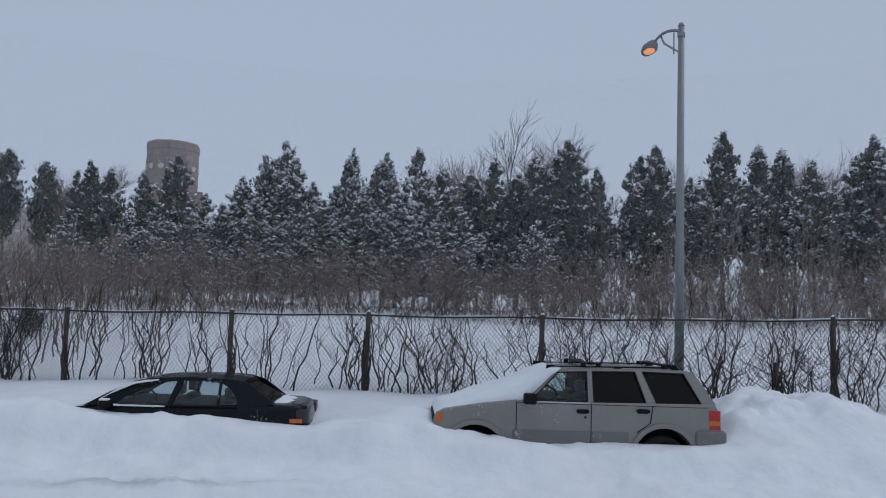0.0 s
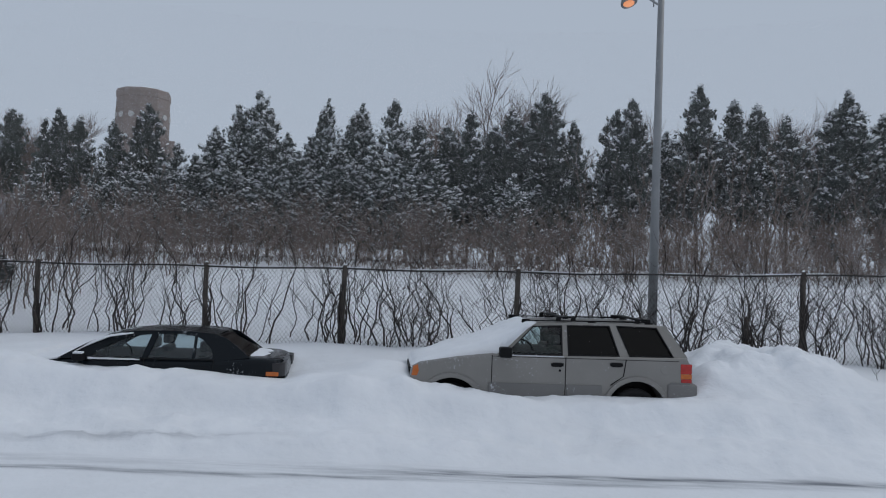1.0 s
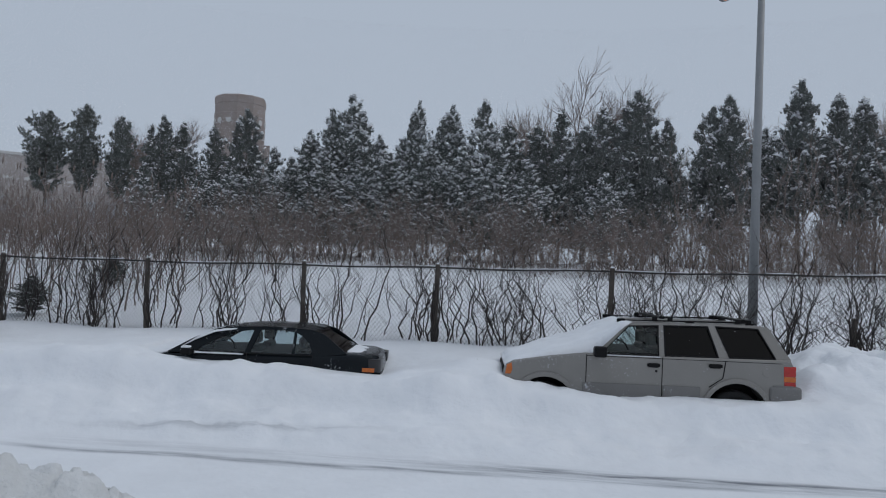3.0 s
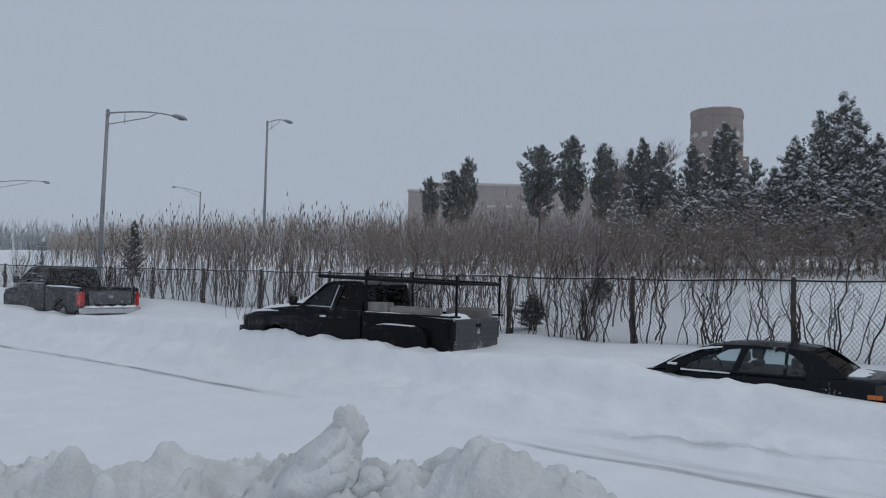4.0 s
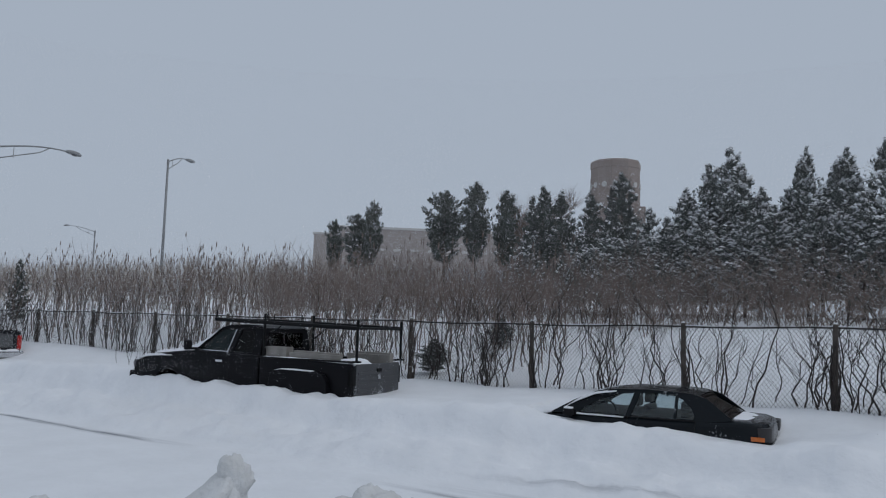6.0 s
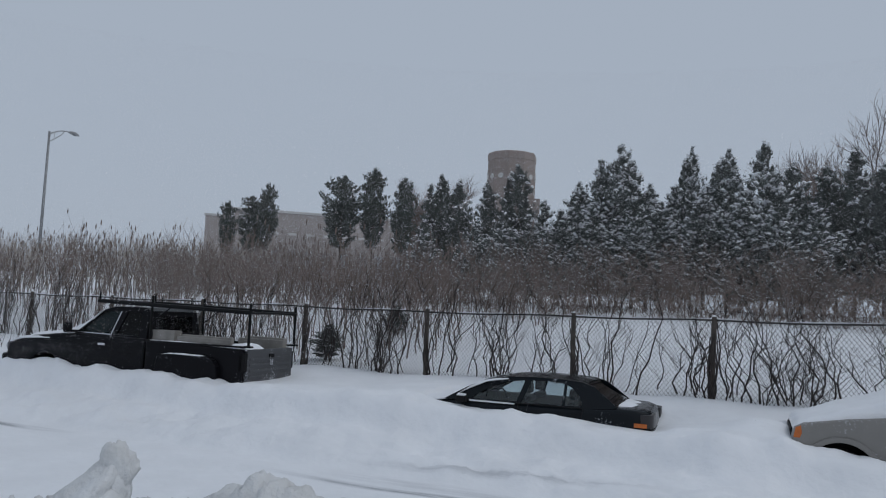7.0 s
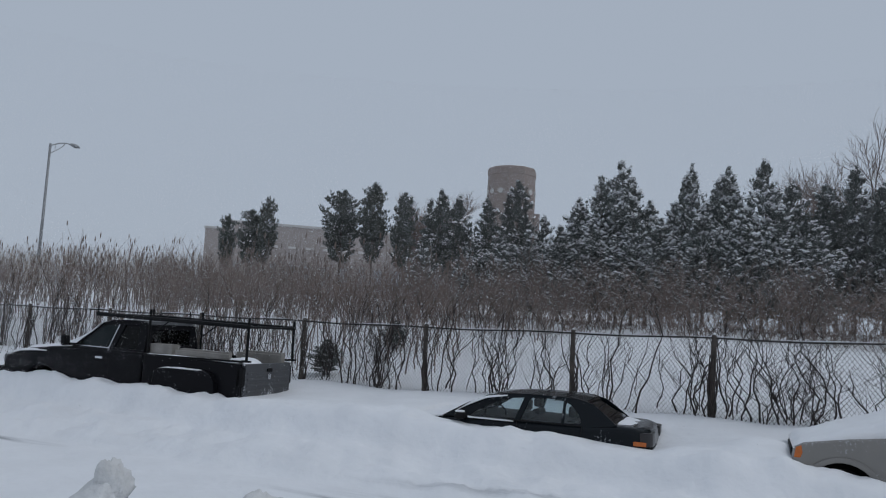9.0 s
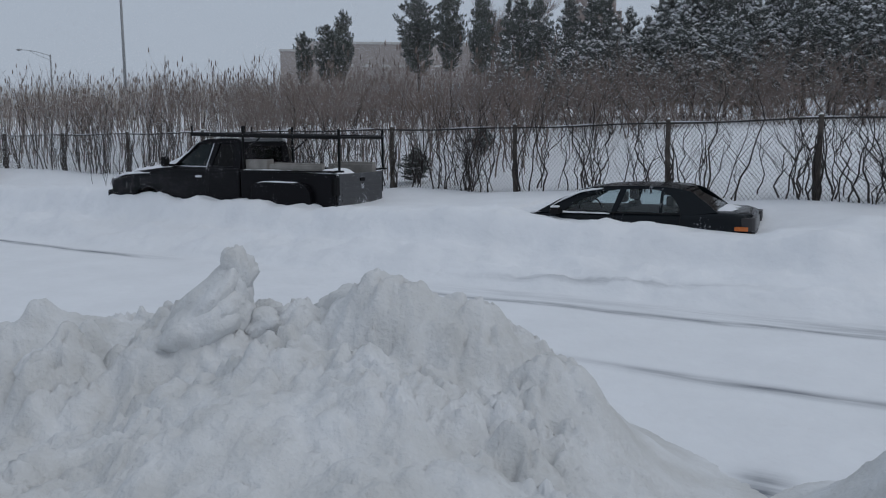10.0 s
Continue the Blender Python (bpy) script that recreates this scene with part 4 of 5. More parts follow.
    for x in (X(1.25), X(4.7)):
        wheel(e, x, 0.17, 0.72, 0.40, -1)
        wheel(e, x, W - 0.17, 0.72, 0.40, 1)
    snow_cap("bumper_snow", e, [X(0.0), X(-0.08), X(-0.18)], [1.03, 1.03, 1.02], [1.07, 1.08, 1.04], 0.1, W - 0.1, 97, "snow on the bumper step", 0.02, 0.05)
    snow_cap("side_snow", e, [X(2.3), X(1.4), X(0.2)], [1.64, 1.64, 1.64], [1.65, 1.67, 1.65], 0.0, 0.12, 98, "snow along the bed rail", 0.01, 0.04)
    return e


make_suv()
make_sedan()
make_truck()
make_pickup()


# ---- street lamps ----
def make_lamp(x, y, z0, top, arm, away, lean=0.0, lit=False, r=0.095, label=""):
    """Tapered pole; away: degrees of the arm's heading from +y towards -x."""
    e = thing("street_lamp", Matrix.Translation((x, y, z0)) @ Matrix.Rotation(radians(lean), 4, "Y"), label, "street lamp", "street lamps")
    h = top - z0
    part("pole", cylinder((0, 0, -0.4), (0, 0, h), r, r * 0.62, 14), POLE, e, "grey tapered steel pole", True)
    part("pole_cap", cylinder((0, 0, h), (0, 0, h + 0.06), r * 0.7, r * 0.4, 12), POLE, e)
    part("collar", cylinder((0, 0, h - 0.22), (0, 0, h - 0.14), r * 0.8, r * 0.8, 12), POLE, e)
    a = radians(away)
    d = np.array([-math.sin(a), math.cos(a), 0])
    t = np.linspace(0, 1, 9)
    up = 0.42 * np.sin(t * 1.75)
    pts = d[None] * (arm * t)[:, None] + np.stack([0 * t, 0 * t, h - 0.1 + up - 0.05 * t], -1)
    v, f = tubes([(pts, np.linspace(0.035, 0.026, 9))], 8)
    arm_ob = quick_mesh("arm", v, f, POLE, True)
    arm_ob.parent = e
    low = d[None] * (arm * 0.68 * t)[:, None] + np.stack([0 * t, 0 * t, h - 0.55 + t * (0.36 + pts[6, 2] - h)], -1)
    low[-1] = pts[6]
    v, f = tubes([(low, np.full(9, 0.022))], 8)
    s = quick_mesh("brace", v, f, POLE, True)
    s.parent = e
    p = d * arm * 0.25
    part("strut", cylinder((p[0], p[1], h - 0.42), (p[0], p[1], h + 0.02), 0.014, sides=6), POLE, e)
    q = Vector(pts[-1])
    m = Matrix.Translation(q) @ Matrix.Rotation(a, 4, "Z") @ Matrix.Rotation(radians(-6), 4, "X")
    bm = bmesh.new()
    bmesh.ops.create_uvsphere(bm, u_segments=16, v_segments=10, radius=1)
    for vt in bm.verts:
        wd = 0.17 * (1 - 0.35 * max(0, -vt.co.y))
        vt.co = Vector((vt.co.x * wd, 0.28 + vt.co.y * 0.36, max(vt.co.z, -0.35) * 0.12))
    bm.transform(m)
    head = part("lamp_head", bm, LAMP_HEAD, e, "grey cobra lamp head", True)
    bm = bmesh.new()
    bmesh.ops.create_uvsphere(bm, u_segments=14, v_segments=8, radius=1)
    for vt in bm.verts:
        vt.co = Vector((vt.co.x * 0.12, 0.34 + vt.co.y * 0.17, -0.035 + vt.co.z * 0.06))
    bm.transform(m)
    part("lens", bm, LIT_LENS if lit else CLEAR_LENS, head, "orange glowing lamp lens" if lit else "", True)
    return e


LIT_LENS = mat("lit_sodium_lens", (0.9, 0.4, 0.2), 0.4, vary=0.1, bump=0)
LIT_LENS.node_tree.nodes["Principled BSDF"].inputs["Emission Color"].default_value = (1.0, 0.36, 0.16, 1)
LIT_LENS.node_tree.nodes["Principled BSDF"].inputs["Emission Strength"].default_value = 0.45

make_lamp(3.80, 15.7, 1.1, 8.25, 1.7, 6, lit=True, label="grey street lamp with its orange light on, standing behind the fence")
make_lamp(-31.19, 15.88, 1.3, 8.5, 2.9, 0, lean=1.9, r=0.105, label="leaning grey street lamp with a long bracket arm")
make_lamp(-39.7, 30.4, 3.0, 11.3, 1.3, 0, r=0.10, label="slim grey street lamp on the embankment")
make_lamp(-84.0, 55.0, 3.6, 11.4, 3.2, 180, r=0.12, label="distant street lamp with its arm over the far lane")
make_lamp(-68.5, 26.5, 2.0, 8.9, 3.4, 0, r=0.11, label="distant street lamp beyond the scrub")


# ---- distant buildings ----
def make_tower():
    az, d = radians(21.57), 150.0
    x, y = -d * math.sin(az), d * math.cos(az)
    e = thing("tower", Matrix.Translation((x, y, 2.0)) @ Matrix.Rotation(az, 4, "Z"), "tall many-sided brown-brick tower with a coped top, hazy beyond the trees", "tower")
    r, h = 4.42, 30.3
    bm = bmesh.new()
    n = 10
    rings = []
    for rr, z in ((r, -1), (r, h - 3.2), (r * 0.985, h - 3.1), (r * 0.985, h - 1.5), (r * 1.01, h - 1.4), (r * 1.01, h - 0.35), (r * 0.96, h), (0.1, h + 0.15)):
        rings.append([bm.verts.new((rr * 1.025 * math.cos(2 * math.pi * (k + 0.3) / n), rr * 1.025 * math.sin(2 * math.pi * (k + 0.3) / n), z)) for k in range(n)])
    for a, b in zip(rings, rings[1:]):
        for k in range(n):
            bm.faces.new((a[k], a[(k + 1) % n], b[(k + 1) % n], b[k]))
    bm.faces.new(rings[-1])
    bm.faces.new(rings[0][::-1])
    part("wall", bm, TOWER_BRICK, e, "weathered brown brick drum")
    for k in range(14):
        a = 2 * math.pi * (k + 0.5) / 14
        w = part("window", prism(arc(0, h - 4.6, 0.5, 0, 360, 10)[:-1], -0.12, 0.12), CONCRETE, e, "small round opening")
        w.matrix_local = Matrix.Translation((r * math.cos(a), r * math.sin(a), 0)) @ Matrix.Rotation(a - math.pi / 2, 4, "Z")
    part("snow_cover", moved(lathe([(r * 0.94, 0), (r * 0.7, 0.35), (0.1, 0.4), (0.1, 0.0)], 32), (0, 0, 0)), SNOW, e).matrix_local = Matrix.Translation((0, 0, h)) @ Matrix.Rotation(radians(90), 4, "X")
    part("annex", box(2.5, r + 0.9, -3, 3, -1, h - 8.5, 0.1), TOWER_BRICK, e)


def make_building():
    d = 150.0
    a0, a1 = radians(42.6), radians(24.0)
    p0, p1 = Vector((-d * math.sin(a0), d * math.cos(a0), 0)), Vector((-d * 1.03 * math.sin(a1), d * 1.03 * math.cos(a1), 0))
    ux = (p1 - p0).normalized()
    length = (p1 - p0).length
    m = Matrix.Translation((p0.x, p0.y, 2.0)) @ Matrix.Rotation(math.atan2(ux.y, ux.x), 4, "Z")
    e = thing("brick_building", m, "long pale-brick institutional building hazy in falling snow", "building")
    part("wall", joined(box(0, 2.9, 0, 16, -1, 15.6), box(2.9, length, 0.4, 16, -1, 17.0)), BRICK, e, "pale brick facade")
    part("coping", box(2.7, length + 0.2, 0.2, 16.2, 17.0, 17.45, 0.05), CONCRETE, e)
    part("coping", box(-0.2, 2.9, -0.2, 16.2, 15.6, 16.0, 0.05), CONCRETE, e)
    for k in range(int((length - 5) / 3.2)):
        x = 5 + 3.2 * k
        wdw = part("window", box(x, x + 1.5, 0.28, 0.42, 13.05, 13.45), CONCRETE, e, "pale slit window")
        wd = part("window", box(x, x + 1.5, 0.30, 0.42, 6.2, 10.2), PANE_GREY, e, "tall grey window")
        part("sill", box(x - 0.1, x + 1.6, 0.2, 0.42, 6.0, 6.2), CONCRETE, wd)
        part("window", box(x, x + 1.5, 0.30, 0.42, 1.0, 4.6), PANE_GREY, e, "tall grey window")


make_tower()
make_building()


# ---- chain-link fence ----
FENCE_Y = 15.0


def rail_z(x):
    return np.interp(x, [-60, -31, -24, -8, 0, 4, 8, 30], [2.30, 2.29, 2.30, 2.34, 2.47, 2.54, 2.68, 2.85])


def make_fence():
    e = thing("fence", Matrix.Translation((0, FENCE_Y, 0)), "rusty chain-link fence overgrown with bare vines, standing in snow", "fence")
    rng = random.Random(5)
    x0, x1 = -45.0, 16.0
    posts = [x1, 12.9, 9.6, 6.35, 5.35, 1.15, -2.02, -4.52, -7.63, -10.68]
    while posts[-1] > x0:
        posts.append(posts[-1] - 3.05 + rng.uniform(-0.1, 0.1))
    for x in posts:
        z = float(ground_z(x, FENCE_Y))
        top = float(rail_z(x)) + 0.02 if x != 5.35 else 1.8
        tilt = rng.uniform(-0.04, 0.04)
        p = part("post", joined(cylinder((x, 0, z - 0.5), (x + tilt, 0, top), 0.05, 0.045, 8), cylinder((x + tilt, 0, top), (x + tilt, 0, top + 0.05), 0.05, 0.015, 8)), WEATHERED, e, "dark weathered fence post")
        coils = []
        for _ in range(rng.choice((3, 6, 9))):
            t = np.linspace(0, rng.uniform(0.6, 1.0), 16)
            a0, turns = rng.uniform(0, 6.28), rng.uniform(3, 9) * rng.choice((-1, 1))
            rr = 0.066 + 0.03 * np.sin(t * 9 + a0)
            coils.append((np.stack([x + rr * np.cos(a0 + turns * t), rr * np.sin(a0 + turns * t), z - 0.1 + t * (top - z + 0.2)], -1), 0.019 * (1.2 - t)))
        v, f = tubes(coils, 4)
        c = quick_mesh("wrapped_vine", v, f, VINE)
        c.parent = p
        part("post_snow", cylinder((x + tilt, 0, top + 0.03), (x + tilt, 0, top + 0.06), 0.036, 0.018, 8), SNOW, p)
    rx = np.linspace(x0, x1, 140)
    pts = np.stack([rx, 0 * rx, rail_z(rx) - 0.02 + 0.012 * np.sin(rx * 2.1)], -1)
    v, f = tubes([(pts, np.full(140, 0.017))], 6)
    quick_mesh("top_rail", v, f, RAIL, True).parent = e
    # snow lying on the rail in broken lengths
    lines = []
    a = x0
    while a < x1:
        b = a + rng.uniform(0.5, 2.2)
        t = np.linspace(a, b, 8)
        lines.append((np.stack([t, 0 * t, rail_z(t) + 0.006 + 0.012 * np.sin(t * 2.1)], -1), 0.008 * np.sin(np.linspace(0.15, 3.0, 8)) + 0.002))
        a = b + rng.uniform(0.4, 2.2)
    v, f = tubes(lines, 5)
    ob = tagged(quick_mesh("rail_snow", v, f, SNOW, True), kind="stuff")
    ob.parent = e
    # diamond wire
    lines = []
    step = 0.075
    h = 1.75
    for s in (1, -1):
        for k in range(int((x1 - x0 + h) / step)):
            xa = x0 + k * step - (h if s > 0 else 0)
            t = np.linspace(0, 1, 5)
            xs = xa + (t if s > 0 else 1 - t) * h * 0.72
            top = rail_z(xs)
            zs = 0.85 + t * (top - 0.85)
            lines.append((np.stack([xs, 0 * xs + 0.03 * s * 0.1, zs], -1), np.full(5, 0.0032)))
    v, f = tubes(lines, 3)
    w = quick_mesh("wire_mesh", v, f, WIRE)
    w.parent = e
    tagged(w, "grey diamond wire mesh", kind="stuff")


make_fence()


# ---- bare stems, vines and brush ----
def stem(rng, base, height, lean, wob, r, n=9):
    """A crooked stem: points and radii."""
    t = np.linspace(0, 1, n)
    ph = [rng.uniform(0, 6.28) for _ in range(4)]
    pts = np.zeros((n, 3))
    curl = wob * 0.3 * np.sin(t * rng.uniform(11, 19) + ph[2])
    pts[:, 0] = base[0] + lean[0] * t * height + wob * np.sin(t * rng.uniform(3, 8) + ph[0]) * t + curl * np.minimum(1, t * 5)
    pts[:, 1] = base[1] + lean[1] * t * height + wob * 0.5 * np.sin(t * rng.uniform(3, 8) + ph[1]) * t
    pts[:, 2] = base[2] - 0.1 + t * height + 0.12 * wob * np.sin(t * 14 + ph[3])
    return pts, r * (1 - 0.75 * t)


def twigs(rng, pts, rad, count, length, spread, r, start=0.35, droop=0.0):
    out = []
    n = len(pts)
    for _ in range(count):
        u = rng.uniform(start, 0.97) * (n - 1)
        i = int(u)
        p = pts[i] + (pts[min(i + 1, n - 1)] - pts[i]) * (u - i)
        a = rng.uniform(0, 6.28)
        ln = length * rng.uniform(0.4, 1.2)
        d = np.array([math.cos(a) * spread, math.sin(a) * spread * 0.6, 1.0 - droop])
        d /= np.linalg.norm(d)
        t = np.linspace(0, 1, 4)[:, None]
        bend = np.array([rng.uniform(-0.3, 0.3), rng.uniform(-0.2, 0.2), rng.uniform(-0.1, 0.35)])
        out.append((p + d * ln * t + bend * ln * t ** 2, r * (1 - 0.7 * t[:, 0])))
    return out


def thicket(name, rng, spots, height, r, wob, lean, count, length, spread, material, label, tr, sides=3, start=0.35, sub=0, heads=0.0):
    lines = []
    for x, y in spots:
        z = float(ground_z(x, y))
        h = height * rng.uniform(0.6, 1.15)
        p, q = stem(rng, (x, y, z), h, (rng.gauss(0, lean), rng.gauss(0, lean * 0.4)), wob * rng.uniform(0.4, 1.3), r * rng.uniform(0.6, 1.3))
        lines.append((p, q))
        tw = twigs(rng, p, q, count, length, spread, tr, start)
        lines += tw
        for a, b in tw:
            if rng.random() < heads:
                lines.append((a[-1] + np.array([[0, 0, -0.01], [0.004, 0, 0.05], [0.006, 0, 0.11], [0.01, 0, 0.17]]), np.array([0.01, 0.026, 0.02, 0.004])))
        for a, b in tw[:sub]:
            lines += twigs(rng, a, b, 2, length * 0.5, spread, tr * 0.7, 0.3)
    v, f = tubes(lines, sides)
    return tagged(quick_mesh(name, v, f, material), label, "brush", kind="stuff")


rng = random.Random(12)
# vines climbing the wire, in clumps
spots = []
x = -37.0
while x < 14:
    x += rng.expovariate(4.6)
    c = rng.choice((1, 1, 2, 2, 3))
    spots += [(x + rng.uniform(-0.15, 0.15), FENCE_Y + rng.choice((-0.05, 0.06, 0.2, 0.5))) for _ in range(c)]
thicket("vine", rng, spots, 1.8, 0.0185, 0.17, 0.2, 5, 0.6, 0.75, VINE, "dark bare vines climbing a chain-link fence", 0.0065, start=0.2, sub=1)
# tangles of thin runners on the right-hand stretch and near the small bushes
spots = [(rng.uniform(1.5, 13.5), FENCE_Y + rng.uniform(-0.1, 0.5)) for _ in range(80)]
thicket("bramble", rng, spots, 1.5, 0.011, 0.35, 0.45, 8, 0.55, 1.6, VINE, "tangled dark brambles grown through the fence", 0.005, start=0.1, sub=3)
spots = [(rng.gauss(c, 0.3), FENCE_Y + rng.uniform(0, 0.5)) for c in (-8.9, -0.6, 1.6, 5.8, 8.4, 11.4, -13.2, -28.3) for _ in range(15)]
thicket("bramble", rng, spots, 1.25, 0.009, 0.3, 0.5, 9, 0.4, 1.8, VINE, "dense dark bramble clump on the fence", 0.0045, start=0.1, sub=3)
# sumac and scrub on the lower bank
spots = [(rng.uniform(-35, -8.5), rng.uniform(15.8, 19.5)) for _ in range(270)]
thicket("sumac", rng, spots, 2.5, 0.022, 0.22, 0.10, 7, 0.75, 0.75, TWIG, "bare brown sumac stems with dark seed heads", 0.009, start=0.4, sub=2, heads=0.3)
spots = [(rng.uniform(-34, -7.0), rng.uniform(19.5, 24)) for _ in range(260)]
thicket("sumac", rng, spots, 2.2, 0.02, 0.2, 0.10, 7, 0.65, 0.75, TWIG, "bare brown sumac stems with seed heads on the bank", 0.009, start=0.4, sub=2, heads=0.3)
# tall pale saplings further along
spots = [(rng.uniform(-74, -22), rng.uniform(23, 36)) for _ in range(1900)]
low = [(x, y) for x, y in spots if -2.28 * y + 1 < x < -2.08 * y + 3]
spots = [(x, y) for x, y in spots if x > -2.08 * y + 3]
thicket("sapling_scrub", rng, low, 1.5, 0.013, 0.10, 0.06, 5, 0.7, 0.4, REED, "low pale tan saplings thinning out", 0.009, start=0.3)
thicket("sapling_scrub", rng, spots, 1.8, 0.015, 0.10, 0.05, 5, 0.8, 0.35, REED, "dense pale tan saplings in winter", 0.009, start=0.3)
# brown undergrowth below the evergreens
spots = [(rng.uniform(-26, 24), rng.uniform(23.2, 27.6)) for _ in range(1150)]
thicket("undergrowth", rng, spots, 1.9, 0.015, 0.25, 0.16, 9, 0.6, 1.2, TWIG, "dense brown leafless undergrowth", 0.011, start=0.0, sub=1)
spots = [(rng.uniform(-16, 24), rng.uniform(22.8, 25)) for _ in range(420)]
thicket("undergrowth", rng, spots, 1.25, 0.011, 0.25, 0.3, 10, 0.5, 1.8, TWIG, "low brown leafless undergrowth on the bank", 0.008, start=0.05, sub=2)
# scrub between the trunks on the right
spots = [(rng.uniform(4, 26), rng.uniform(27, 34)) for _ in range(300)]
thicket("undergrowth", rng, spots, 4.2, 0.03, 0.35, 0.10, 9, 1.0, 0.9, TWIG, "grey-brown leafless scrub between trunks", 0.011, start=0.2, sub=2)
# twigs poking through the verge snow
spots = [(rng.gauss(-17.6, 0.5), rng.gauss(13.2, 0.2)) for _ in range(14)] + [(rng.gauss(7.6, 0.8), rng.gauss(13.9, 0.3)) for _ in range(7)]
thicket("verge_twigs", rng, spots, 0.55, 0.008, 0.08, 0.5, 3, 0.25, 0.9, VINE, "thin bare twigs poking out of the snow", 0.004)


# ---- evergreens ----
def cedar_meshes(seed, h, r, crown0, snow, spires, profile):
    """Trunk, foliage and snow arrays of one red cedar, about h metres tall."""
    g = np.random.default_rng(seed)
    # one main leader and several lesser ones, each with sweeping boughs
    lead = [(0.0, 0.0, h, r, crown0)]
    for k in range(spires):
        a0 = g.uniform(0, 6.28)
        off = r * g.uniform(0.3, 0.7)
        lead.append((off * math.cos(a0), off * math.sin(a0), crown0 + (h - crown0) * g.uniform(0.5, 0.95), r * g.uniform(0.4, 0.7), crown0 + (h - crown0) * g.uniform(0.0, 0.3)))
    boughs, per = 230, 11
    which = g.choice(len(lead), boughs, p=np.array([0.55] + [0.45 / spires] * spires))
    L = np.array(lead)[which]
    ub = g.uniform(0, 1, boughs) ** 0.95
    ab = g.uniform(0, 6.283, boughs)
    reach = L[:, 3] * np.interp(ub, [0, 0.12, 0.35, 0.6, 0.8, 0.93, 1.0], profile) * g.uniform(0.55, 1.3, boughs)
    B = np.repeat(np.arange(boughs), per)
    n = len(B)
    t = g.uniform(0.15, 1.0, n) ** 0.7
    a = ab[B] + g.normal(0, 0.2, n)
    rr = reach[B] * t
    w = ub[B]
    c = np.stack([L[B, 0] * (1 - 0.3 * w) + rr * np.cos(a), L[B, 1] * (1 - 0.3 * w) + rr * np.sin(a),
                  L[B, 4] + w * (L[B, 2] - L[B, 4]) * 0.97 + reach[B] * (0.15 * t + 0.35 * t * t)], -1) + g.normal(0, 0.05, (n, 3))
    # upright shoots up each leader, so that every spire ends in a point
    tips = np.repeat(np.array(lead), 34, axis=0)
    wt = g.uniform(0.55, 1.0, len(tips))
    slim = tips[:, 3:4] * 0.22 * (1.02 - wt[:, None])
    ct = np.stack([tips[:, 0] * (1 - 0.3 * wt), tips[:, 1] * (1 - 0.3 * wt), tips[:, 4] + wt * (tips[:, 2] - tips[:, 4])], -1)
    ct[:, :2] += g.normal(0, 1, (len(tips), 2)) * slim
    c, a, t, w = np.concatenate([c, ct]), np.concatenate([a, g.uniform(0, 6.283, len(tips))]), np.concatenate([t, np.zeros(len(tips))]), np.concatenate([w, wt])
    B = np.concatenate([B, np.zeros(len(tips), int)])
    n = len(c)
    u = (c[:, 2] - crown0) / (h - crown0)
    tv = []
    out = np.stack([np.cos(a), np.sin(a), 0.5 + 2.2 * w ** 2], -1)
    out /= np.linalg.norm(out, axis=1)[:, None]
    size = g.uniform(0.15, 0.36, n) * (1.0 - 0.5 * w)
    for j in range(6):
        d = out + g.normal(0, 0.5, (n, 3))
        d /= np.linalg.norm(d, axis=1)[:, None]
        side = np.cross(d, g.normal(0, 1, (n, 3)))
        side /= np.linalg.norm(side, axis=1)[:, None] + 1e-9
        start = c + g.normal(0, 0.05, (n, 3))
        tip = start + d * size[:, None]
        wide = size[:, None] * 0.25
        tv.append(np.stack([start - side * wide, start + side * wide, tip], 1))
    tv = np.concatenate(tv).reshape(-1, 3)
    tf = np.arange(len(tv)).reshape(-1, 3)
    # snow lodged on the boughs, in runs along them
    laden = g.uniform(0, 1, boughs) < snow
    pick = np.where(laden[B] & (t > 0.35) & (g.uniform(0, 1, n) < 0.72))[0]
    m = len(pick)
    ang = np.arange(6) * np.pi / 3
    s = g.uniform(0.06, 0.185, m) * (1.15 - 0.5 * np.clip(u[pick], 0, 1))
    el = g.uniform(1.0, 1.8, m)
    base = c[pick] + out[pick] * 0.15 + np.array([0, 0, 0.12])
    lx, ly = np.cos(ang)[None] * (s * el)[:, None] * g.uniform(0.5, 1.3, (m, 6)), np.sin(ang)[None] * (s / el)[:, None] * g.uniform(0.5, 1.3, (m, 6))
    turn = a[pick] + g.normal(0, 0.7, m)
    ca, sa = np.cos(turn)[:, None], np.sin(turn)[:, None]
    rim = np.stack([lx * ca - ly * sa, lx * sa + ly * ca, 0.22 * lx - 0.3 * s[:, None]], -1) + base[:, None] + g.normal(0, 0.012, (m, 6, 3))
    top = base + np.stack([g.normal(0, 0.02, m), g.normal(0, 0.02, m), s * 0.5], -1)
    sv = np.concatenate([rim, top[:, None]], 1).reshape(-1, 3)
    q = np.arange(m)[:, None] * 7
    sf = np.concatenate([np.stack([q[:, 0] + i, q[:, 0] + (i + 1) % 6, q[:, 0] + 6], -1) for i in range(6)])
    # trunk and bare lower limbs
    rg = random.Random(seed)
    t = np.linspace(0, 1, 9)
    trunk = np.stack([0.07 * np.sin(t * 5 + seed), 0.07 * np.cos(t * 4 + seed), -0.4 + t * (h + 0.25)], -1)
    lines = [(trunk, 0.13 * (1 - 0.93 * t) + 0.006)]
